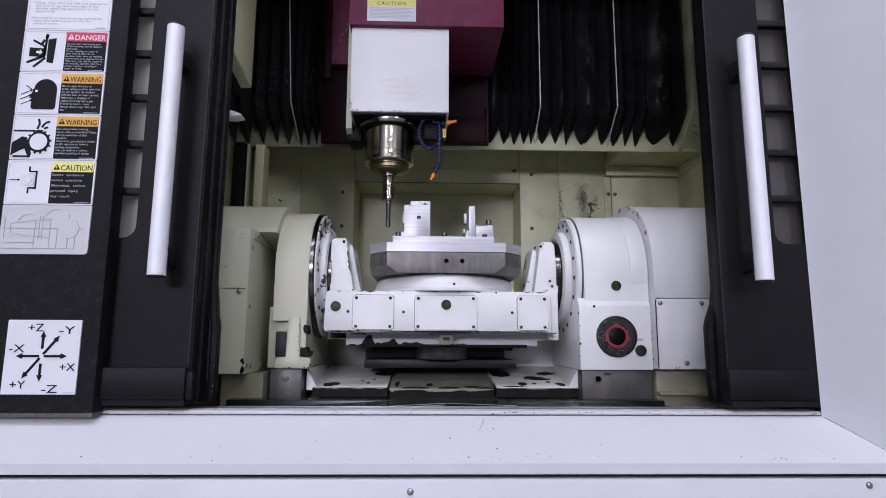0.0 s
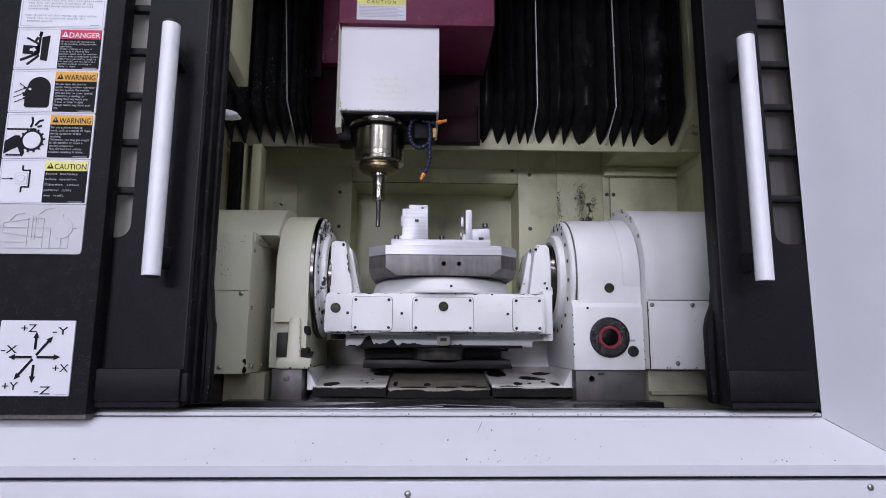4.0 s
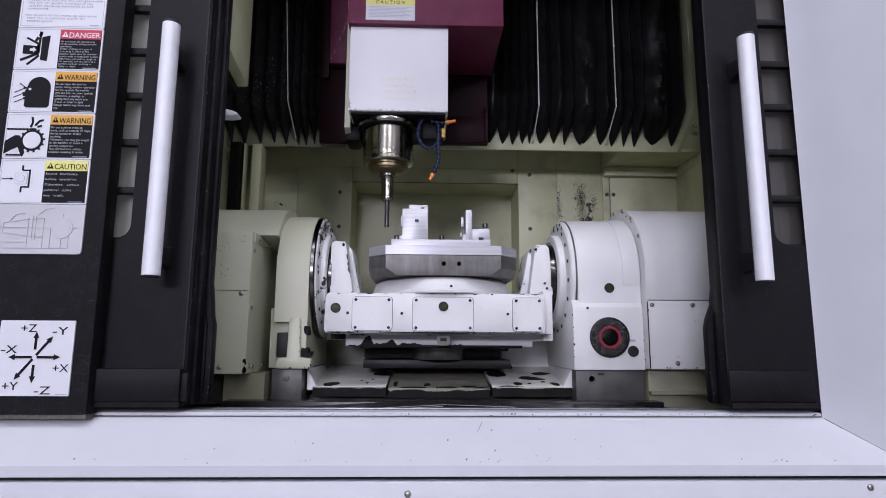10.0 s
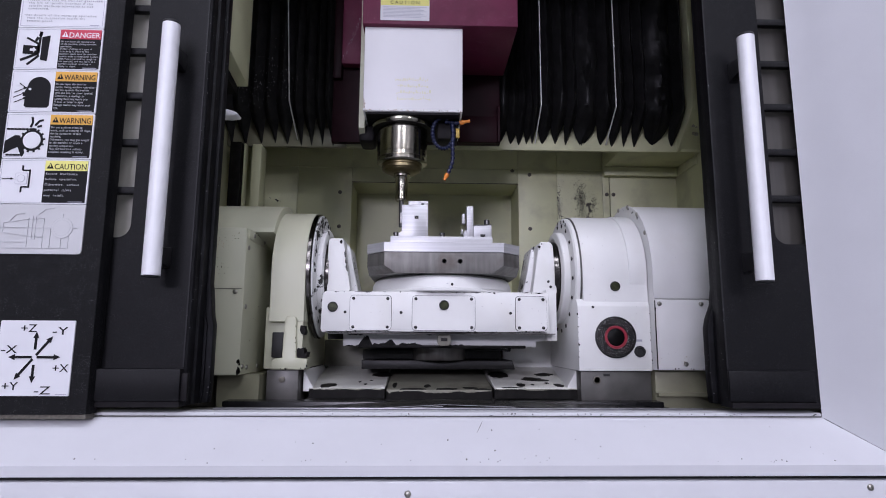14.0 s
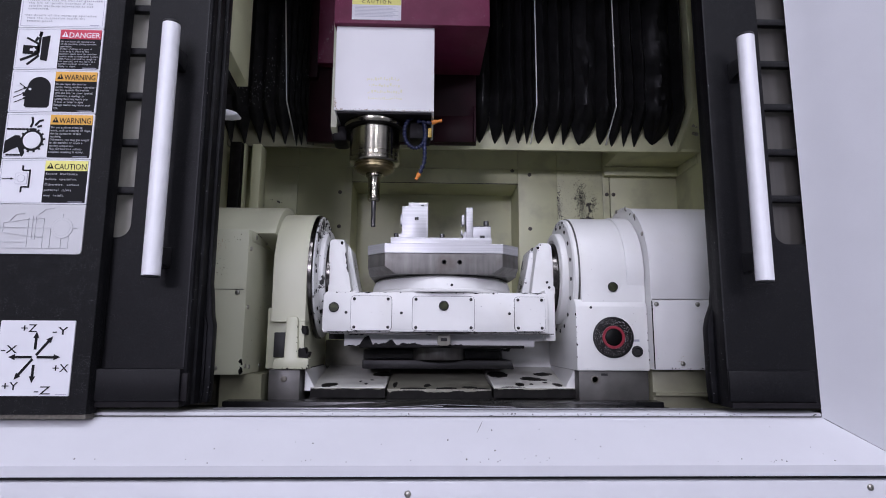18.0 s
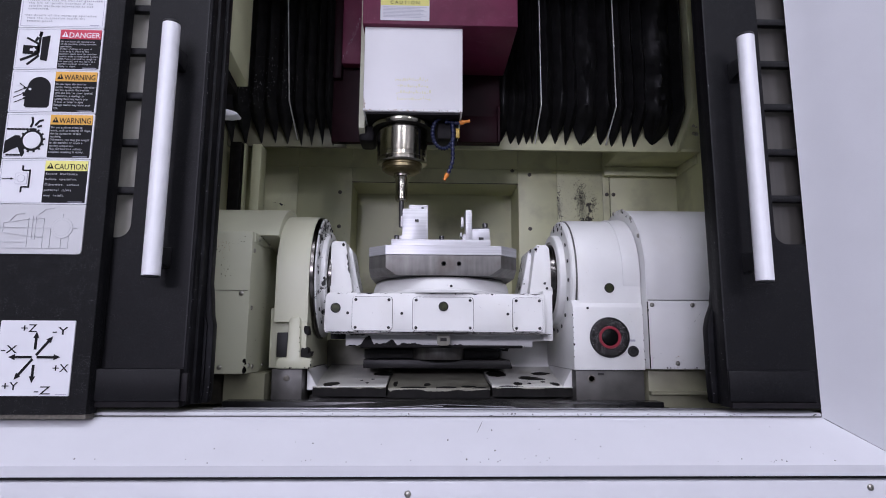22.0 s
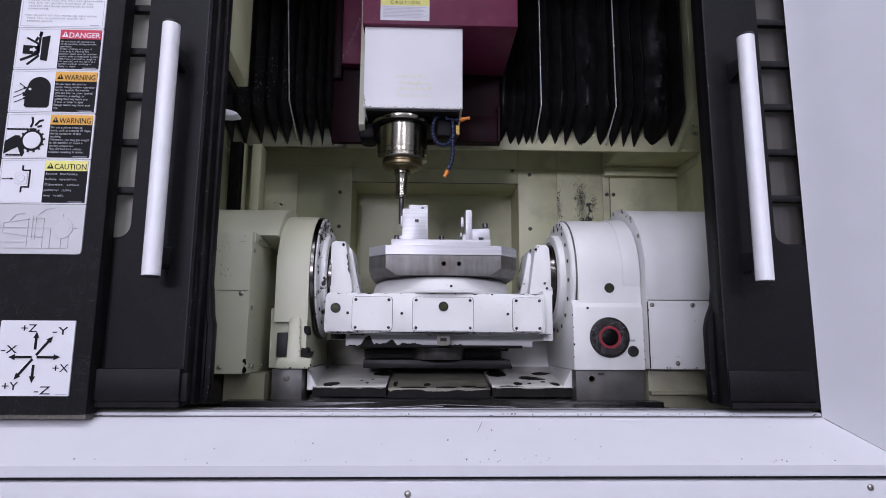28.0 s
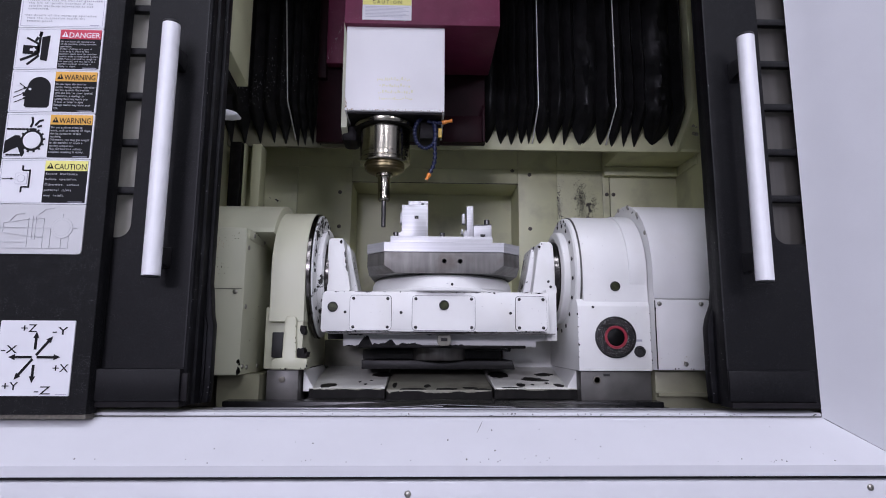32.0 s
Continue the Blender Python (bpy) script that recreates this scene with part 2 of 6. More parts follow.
def prism(points, axis, low, high, bevel=0.0, bm=None, segments=2):
    """A flat outline, drawn out along an axis. Points: (y, z) for x, (x, z) for y, (x, y) for z."""
    own = bmesh.new()

    def at(p, d):
        return {"x": (d, p[0], p[1]), "y": (p[0], d, p[1]), "z": (p[0], p[1], d)}[axis]
    a = [own.verts.new(at(p, low)) for p in points]
    b = [own.verts.new(at(p, high)) for p in points]
    own.faces.new(a)
    own.faces.new(b[::-1])
    for i in range(len(points)):
        j = (i + 1) % len(points)
        own.faces.new((a[i], b[i], b[j], a[j]))
    bmesh.ops.recalc_face_normals(own, faces=own.faces)
    if bevel:
        sharp = [e for e in own.edges if e.calc_face_angle(0) > 0.5]
        bmesh.ops.bevel(own, geom=sharp, offset=bevel, segments=segments, profile=0.5, affect="EDGES")
    return add(bm, own)


def turned(profile, centre, axis="z", steps=48, bm=None):
    """A turned body. Profile: (radius, place along the axis), closed with caps."""
    own = bmesh.new()
    rings = []
    for r, d in profile:
        ring = []
        for i in range(steps):
            a = 2 * math.pi * i / steps
            u, v = r * math.cos(a), r * math.sin(a)
            p = {"z": (u, v, d), "x": (d, u, v), "y": (u, d, v)}[axis]
            ring.append(own.verts.new(Vector(centre) + Vector(p)))
        rings.append(ring)
    for one, two in zip(rings, rings[1:]):
        for i in range(steps):
            j = (i + 1) % steps
            own.faces.new((one[i], one[j], two[j], two[i]))
    own.faces.new(rings[0])
    own.faces.new(rings[-1])
    return add(bm, own)


def arc(cx, cy, r, a0, a1, n=8):
    return [(cx + r * math.cos(radians(a0 + (a1 - a0) * i / n)), cy + r * math.sin(radians(a0 + (a1 - a0) * i / n))) for i in range(n + 1)]


def rounded(x0, x1, z0, z1, r, n=5):
    """A rectangle's outline with round corners."""
    return arc(x1 - r, z1 - r, r, 0, 90, n) + arc(x0 + r, z1 - r, r, 90, 180, n) + arc(x0 + r, z0 + r, r, 180, 270, n) + arc(x1 - r, z0 + r, r, 270, 360, n)


def dome_screw(name, radius, height):
    """A round screw head with a cross recess, its axis along -y."""
    bm = turned([(radius, 0), (radius * 0.96, -height * 0.45), (radius * 0.72, -height * 0.85), (radius * 0.35, -height)], (0, 0, 0), "y", 14)
    return mesh_of(name, bm, SCREW)


def socket_screw(name, radius, depth):
    """A dark countersunk socket: a raised ring with a sunk floor, its axis along -y."""
    own = bmesh.new()
    profile = [(radius * 1.15, 0.0), (radius * 1.15, -0.0008), (radius, -0.0010), (radius * 0.9, depth * 0.2), (radius * 0.55, depth * 0.2), (radius * 0.5, depth)]
    return mesh_of(name, turned(profile, (0, 0, 0), "y", 14, own), HOLE)


def lettering(name, text, size, place, parent, material, stretch=1.0, align="LEFT", space=1.0, label="", thick=0.0003, width=None, leading=1.0):
    """Raised print that faces -y."""
    curve = bpy.data.curves.new(name, "FONT")
    curve.body, curve.size, curve.align_x, curve.align_y = text, size, align, "TOP"
    curve.space_character, curve.resolution_u, curve.extrude = space, 2, thick
    curve.space_line = leading
    helper = bpy.data.objects.new("lettering_curve", curve)
    data = bpy.data.meshes.new_from_object(helper)
    bpy.data.objects.remove(helper)
    bpy.data.curves.remove(curve)
    data.name = name
    data.materials.clear()
    data.materials.append(material)
    xs = [v.co.x for v in data.vertices]
    if width:
        stretch = width / (max(xs) - min(xs))
    data.transform(Matrix.Diagonal((stretch, 1, 1, 1)))
    ob = new(name, data)
    ob.parent = parent
    ob.matrix_basis = Matrix.Translation(Vector(place) - PLACE[parent]) @ pose(0, 0, 0, 90, 0, 0)
    PLACE[ob] = Vector(place)
    return tagged(ob, label)

# ---- the hall round the machine ----


def hall():
    alone("floor", box(-5, 5, -7, 4, -0.1, 0.0), CONCRETE, (0, 0, -0.1), "grey coated concrete workshop floor", "floor", kind="structure")
    alone("ceiling", box(-5, 5, -7, 4, 4.6, 4.7), HALL_WHITE, (0, 0, 4.6), "grey workshop ceiling above the machine", "ceiling", kind="structure")
    for name, b in (("wall_north", (-5, 5, 4, 4.1, 0, 4.6)), ("wall_west", (-5.1, -5, -7, 4, 0, 4.6)), ("wall_east", (5, 5.1, -7, 4, 0, 4.6))):
        alone(name, box(*b), HALL_WHITE, ((b[0] + b[1]) / 2, (b[2] + b[3]) / 2, 0), "plain grey painted workshop wall", "wall", kind="structure")
    south = thing("wall_south", (0, -7.05, 0), "grey painted workshop wall with two high windows", "wall", kind="structure")
    panes = ((-3.30, -0.80, 2.40, 3.30), (3.70, 4.60, 2.80, 4.10))
    edge = -5
    for x0, x1, z0, z1 in panes:
        for b in ((edge, x0, 0, 4.6), (x0, x1, 0, z0), (x0, x1, z1, 4.6)):
            part("wall_section", box(b[0], b[1], -7.1, -7, b[2], b[3]), HALL_WHITE, south)
        edge = x1
    part("wall_section", box(edge, 5, -7.1, -7, 0, 4.6), HALL_WHITE, south)
    for k, (x0, x1, z0, z1) in enumerate(panes):
        win = thing("window_%d" % (k + 1), ((x0 + x1) / 2, -7.05, z0), "steel-framed workshop window", "window", kind="structure")
        xm = (x0 + x1) / 2
        for b in ((x0, x1, z0, z0 + 0.06), (x0, x1, z1 - 0.06, z1), (x0, x0 + 0.06, z0 + 0.06, z1 - 0.06), (x1 - 0.06, x1, z0 + 0.06, z1 - 0.06), (xm - 0.03, xm + 0.03, z0 + 0.06, z1 - 0.06)):
            part("window_frame", box(b[0], b[1], -7.08, -7.02, b[2], b[3], 0.004), HALL_WHITE, win)
    alone("backdrop", box(-5.4, 5.4, -8.0, -7.95, 0.5, 5.5), SKY_GLOW, (0, -8, 0.5), "plain pale sky outside the window", "sky", kind="structure")
    first = None
    for hx, hy in HALL_LAMPS:
        m = pose(hx, hy, 4.6)
        if first:
            copy_thing(first, m)
            continue
        first = thing("ceiling_light", (hx, hy, 4.6), "white ceiling light with a bright flat diffuser", "lamp", "ceiling lights of the hall")
        part("housing", box(hx - 0.7, hx + 0.7, hy - 0.3, hy + 0.3, 4.50, 4.60, 0.01), HALL_WHITE, first)
        part("diffuser", box(hx - 0.66, hx + 0.66, hy - 0.26, hy + 0.26, 4.46, 4.50, 0.005), LAMP_GLOW, first, "glowing white diffuser")


# ---- the machine's front ----
DING = surface("bare_ding", (0.16, 0.155, 0.15), 0.5, grain=(90, 0.3))


FRONT = {}


def front():
    body = thing("machine_enclosure", (0, 1.4, 0), "white sheet-metal enclosure of a machining centre on the floor", "machine")
    # sloped sill with its mitred end
    bm = bmesh.new()
    profile = [(1.035, 0.9815), (1.002, 0.9815), (1.0, 0.9797), (1.0, 0.9757), (0.998, 0.9732), (0.908, 0.9185), (0.905, 0.916), (0.905, 0.9005), (1.035, 0.9005)]
    rows = []
    for end in (0, 1):
        rows.append([bm.verts.new(((-1.5 if not end else 0.6754 + max(0, 1.0 - y) * 0.725), y, z)) for y, z in profile])
    n = len(profile)
    for i in range(n):
        bm.faces.new((rows[0][i], rows[1][i], rows[1][(i + 1) % n], rows[0][(i + 1) % n]))
    bm.faces.new(rows[0])
    bm.faces.new(rows[1][::-1])
    part("sill", bm, WHITE_PANEL, body, "sloped white sill with small dings")
    part("sill_lip_joint", box(-0.556, 0.674, 0.9975, 1.003, 0.9746, 0.9762), BASE_STEEL, body, "dirty dark joint line")
    part("lower_panel", box(-1.5, 1.5, 0.905, 0.925, 0.10, 0.8935, 0.003), WHITE_PANEL, body, "white lower front panel")
    part("gap_backing", box(-1.5, 1.5, 0.93, 0.95, 0.10, 0.90), HOLE, body)
    part("plinth", box(-1.45, 1.45, 0.98, 2.2, 0.0, 0.10), BASE_STEEL, body, "dark plinth")
    # right jamb: a slope from the door out to the front face
    bm = bmesh.new()
    outline = [(0.676, 0.9988), (0.679, 0.996), (0.7000, 0.9660), (0.7262, 0.9285), (0.742, 0.909), (0.772, 0.868), (0.782, 0.862), (1.5, 0.862), (1.5, 0.96), (0.80, 0.97), (0.79, 0.9988)]
    low = [bm.verts.new((x, y, 0.90 if y < 0.905 else min(0.972, 0.9732 - (0.998 - y) * 0.608) + 0.0009)) for x, y in outline]
    high = [bm.verts.new((x, y, 2.35)) for x, y in outline]
    n = len(outline)
    for i in range(n):
        bm.faces.new((low[i], high[i], high[(i + 1) % n], low[(i + 1) % n]))
    bm.faces.new(low)
    bm.faces.new(high[::-1])
    part("jamb", bm, WHITE_PANEL, body, "tall white door jamb sloping outwards", sharp=20)
    part("header", box(-1.5, 0.68, 0.905, 1.06, 2.20, 2.35, 0.004), WHITE_PANEL, body)
    part("roof", box(-1.5, 1.5, 1.06, 2.2, 2.45, 2.48), WHITE_PANEL, body)
    part("side_panel", box(1.48, 1.5, 0.97, 2.2, 0.1, 2.45), WHITE_PANEL, body)
    part("side_panel", box(-1.5, -1.48, 1.07, 2.2, 0.1, 2.45), WHITE_PANEL, body)
    part("rear_panel", box(-1.48, 1.48, 2.17, 2.2, 0.1, 2.45), WHITE_PANEL, body)
    part("header_box", box(-1.48, 1.48, 1.06, 1.08, 2.35, 2.45), WHITE_PANEL, body)
    screw = dome_screw("panel_screw", 0.0052, 0.0035)
    for x in (-0.022, 0.677):
        piece("panel_screw", screw, pose(x, 0.905, 0.876 if x < 0 else 0.884), body, "domed zinc screw")
    # scratches and paint dings on the sill
    rng = random.Random(4)
    for k in range(46):
        x, s = rng.uniform(-0.55, 0.66), rng.choice((0.0005, 0.0006, 0.0008, 0.0011, 0.0016))
        u = rng.choice((rng.uniform(0.02, 0.98), rng.uniform(0.0, 0.1)))
        y, z = 0.908 + 0.09 * u, 0.9185 + 0.0547 * u
        own = bmesh.new()
        pts = [(x + s * (0.6 + 0.6 * rng.random()) * math.cos(a), y + s * math.sin(a) * 0.84, z + s * math.sin(a) * 0.54) for a in (0, 1.1, 2.0, 3.2, 4.1, 5.2)]
        vs = [own.verts.new((px, py - 0.0004, pz + 0.0006)) for px, py, pz in pts]
        vs2 = [own.verts.new((px, py + 0.0006, pz - 0.0009)) for px, py, pz in pts]
        own.faces.new(vs)
        own.faces.new(vs2[::-1])
        for i in range(6):
            own.faces.new((vs[i], vs2[i], vs2[(i + 1) % 6], vs[(i + 1) % 6]))
        part("paint_ding", own, DING, body)
    own = bmesh.new()
    a, b = (0.097, 0.989), (0.086, 0.965)
    za, zb = (0.9185 + 0.0547 * (p[1] - 0.908) / 0.09 for p in (a, b))
    own.faces.new([own.verts.new(p) for p in ((a[0] - 0.0005, a[1], za + 0.0008), (a[0] + 0.0005, a[1], za + 0.0008), (b[0] + 0.0003, b[1], zb + 0.0008), (b[0] - 0.0003, b[1], zb + 0.0008))])
    bmesh.ops.solidify(own, geom=own.faces[:], thickness=0.0006)
    part("scratch", own, BASE_STEEL, body, "fine dark scratch")

    FRONT["body"] = body
    track = thing("door_track", (0.07, 1.05, 0.95), "dark oily steel door track behind the sill", "track")
    part("rail", box(-1.4, 1.4, 1.0355, 1.075, 0.95, 0.981, 0.002), BASE_STEEL, track)
    part("groove", box(-1.4, 1.4, 1.076, 1.10, 0.95, 0.972), FLOOR_COVER, track)
    part("scraped_edge", box(-0.36, 0.49, 1.0355, 1.040, 0.9815, 0.9850, 0.001), SCRAPED, track, "scraped bright edge")

    panel = thing("label_panel", (-1.0, 0.98, 0.981), "black textured fixed panel carrying warning labels", "panel")
    part("panel", prism([(-1.5, 0.967), (-0.5455, 0.967), (-0.5365, 0.971), (-0.533, 0.980), (-0.533, 0.997), (-1.5, 0.997)], "z", 0.981, 2.20), BLACK_PANEL, panel, sharp=30)
    part("lower_edge", box(-1.5, -0.536, 0.970, 0.996, 0.974, 0.981), DIRTY_BOLT, panel, "dirty brown lower edge")


def door(side, face_edge, inner_edge, window_edge, outer, handle_x, label, name):
    """A sliding door; side -1: its opening edge looks towards +x."""
    s = -side
    d = thing(name, ((face_edge + outer) / 2, 1.01, 0.982), label, "door", kind="structure")
    r = 0.022
    corner = [(window_edge - s * r + s * r * math.cos(a), 1.272 + r - r * math.sin(a)) for a in (0, 0.4, 0.8, 1.2, 1.5708)]
    out = [(outer, 0.99), (face_edge, 0.99), (face_edge, 2.20), (window_edge, 2.20)] + corner + [(outer, 1.272)]
    part("door_leaf", prism(out, "y", 1.0, 1.03), BLACK_DOOR, d)
    pane_outer = window_edge - s * 0.15
    heights = [1.2715, 1.356, 1.443, 1.530, 1.615, 1.699, 1.784, 1.87, 1.955, 2.04, 2.12]
    for z in heights[1:]:
        part("window_bar", box(min(window_edge, pane_outer), max(window_edge, pane_outer), 1.002, 1.014, z - 0.0065, z + 0.0065, 0.002), BLACK_DOOR, d)
    for z0, z1 in zip(heights, heights[1:]):
        a, b = sorted((window_edge - s * 0.0005, pane_outer))
        part("window_pane", box(a, b, 1.0240, 1.0280, z0 + 0.001, z1 - 0.001), PANE if side < 0 else PANE_DARK, d, "dusty grey-beige pane" if side < 0 else "dusty pane coloured by the dark behind it")
    part("window_backing", box(min(window_edge, outer), max(window_edge, outer), 1.0305, 1.0340, 1.274, 2.19), BLACK_DOOR, d)
    # opening edge: a rounded nose, a step and a rubber seal with a wider foot
    f, i = face_edge, inner_edge
    w = i - f
    nose = [(f, 1.0), (f + w * 0.25, 1.002), (f + w * 0.36, 1.006), (f + w * 0.38, 1.022), (f + w * 0.62, 1.024), (f + w * 0.68, 1.045), (f, 1.045)]
    if side > 0:
        nose = [(f - 0.0005, 1.0012), (f - 0.0010, 1.004), (f - 0.0004, 1.018), (f + 0.002, 1.020), (f + 0.003, 1.044), (f + 0.02, 1.044), (f + 0.02, 1.0312), (f + 0.0004, 1.0312), (f + 0.0004, 1.0012)]
    part("edge_profile", prism(nose, "z", 0.992, 2.20), BLACK_SEAL, d, sharp=25)
    part("worn_glint_edge", box(f - 0.0012, f + 0.0010, 0.9988, 1.0005, 1.054, 2.19), EDGE_WEAR, d, "worn bright edge")
    foot = i + s * (0.010 if side < 0 else 0.018)
    seal = [(i - s * 0.016, 0.992), (foot - s * 0.002, 0.992), (foot, 1.02), (foot, 1.125), (foot - s * 0.004, 1.142), (i + s * 0.004, 1.168), (i, 1.20), (i, 2.20), (i - s * 0.016, 2.20)]
    part("rubber_seal", prism(seal, "y", 1.0455, 1.066, 0.0025), BLACK_SEAL, d, "scuffed black rubber seal")
    part("seal_rib", prism([(x - s * 0.010, z) for x, z in seal[1:-1]] + [(x - s * 0.014, z) for x, z in seal[1:-1]][::-1], "y", 1.041, 1.0455), BLACK_SEAL, d)
    a, b = sorted((outer if side < 0 else 0.666, face_edge + s * 0.002))
    part("kick_plate", box(a, b, 0.984 if side < 0 else 0.992, 0.9995, 1.000, 1.052, 0.002), BLACK_DOOR, d, "black kick plate along the bottom")
    part("sweep", box(a, b, 0.987, 1.0, 0.9905, 0.9995), DULL_BLACK, d)
    if side < 0:
        part("roller_cover", box(face_edge - 0.0, face_edge + 0.012, 0.99, 1.0, 1.0, 1.045, 0.001), DULL_BLACK, d)
    # handle
    tube = part("handle", turned([(0.0105, 1.2005), (0.0145, 1.2015), (0.0145, 1.6375), (0.0125, 1.6385)], (handle_x, 0.950, 0), "z", 32), TUBE, d, "white anodised tube handle")
    for z, c in ((1.1985, 1.2005), (1.6386, 1.6430)):
        part("end_cap", turned([(0.0138, z), (0.0143, (z + c) / 2), (0.0128, c)], (handle_x, 0.950, 0), "z", 24), PLASTIC_BLACK, tube)
    for z in (1.237, 1.592):
        part("bracket", prism([(0.955, z - 0.012), (1.0, z - 0.018), (1.0, z + 0.018), (0.955, z + 0.012)], "x", handle_x - 0.009, handle_x + 0.009, 0.002), PLASTIC_BLACK, tube, "black handle bracket")
    return d


# ---- labels ----


def row_label(name, z0, z1, colour, word, text, label, lines, text_size, stretch, leading=1.0, ink_of_text=None):
    x0, x1, mid = -0.712, -0.5655, -0.6385
    t = thing(name, (x0, 0.967, z0), label, "label", "safety labels")
    part("sticker", prism(rounded(x0, x1, z0, z1, 0.002, 2), "y", 0.9645, 0.967), STICKER, t)
    dark = part("text_field", prism(rounded(mid, x1 - 0.0025, z0 + 0.002, z1 - 0.0025, 0.001, 1), "y", 0.9641, 0.9646), INK, t, "black text field")
    part("border", box(x0 + 0.0022, mid - 0.0005, 0.9641, 0.9646, z1 - 0.0032, z1 - 0.0027), RULE, t)
    part("border", box(x0 + 0.0022, mid - 0.0005, 0.9641, 0.9646, z0 + 0.0022, z0 + 0.0027), RULE, t)
    part("border", box(x0 + 0.0022, x0 + 0.0027, 0.9641, 0.9646, z0 + 0.0027, z1 - 0.0032), RULE, t)
    part("signal_band", prism([(mid + 0.0003, z1 - 0.0200), (x1 - 0.0028, z1 - 0.0200), (x1 - 0.0028, z1 - 0.0028), (mid + 0.0003, z1 - 0.0028)], "y", 0.9636, 0.9642), colour, t, word.lower() + " band")
    ink = PALE_INK if word == "DANGER" else INK
    part("alert_triangle", prism([(mid + 0.0035, z1 - 0.0165), (mid + 0.0145, z1 - 0.0165), (mid + 0.009, z1 - 0.0065)], "y", 0.9631, 0.9637), ink, t, "triangle alert sign")
    part("alert_mark", box(mid + 0.0083, mid + 0.0097, 0.9628, 0.9632, z1 - 0.0142, z1 - 0.0095), colour, t)
    lettering("signal_word", word, 0.0138, (mid + 0.0152, 0.9634, z1 - 0.0066), t, ink, label="the word " + word, width=0.0525)
    lettering("instructions", text, text_size, (mid + 0.0022, 0.9640, z1 - 0.0225), t, ink_of_text or TEXT_INK, space=1.25, label="small white printed instructions", width=stretch, leading=leading)
    part("order_mark", box(x1 - 0.030, x1 - 0.006, 0.9637, 0.9642, z0 + 0.0030, z0 + 0.0042), RULE, t)
    return t


def slab(points, parent, name="pictogram", material=None, y=0.9641):
    return part(name, prism(points, "y", y - 0.0006, y + 0.0004), material or INK, parent)


def bar(x0, z0, x1, z1, width, parent, name="pictogram", material=None, y=0.9641):
    a, b = Vector((x0, z0)), Vector((x1, z1))
    n = (b - a).normalized()
    n = Vector((-n.y, n.x)) * width / 2
    return slab([tuple(a + n), tuple(b + n), tuple(b - n), tuple(a - n)], parent, name, material, y)


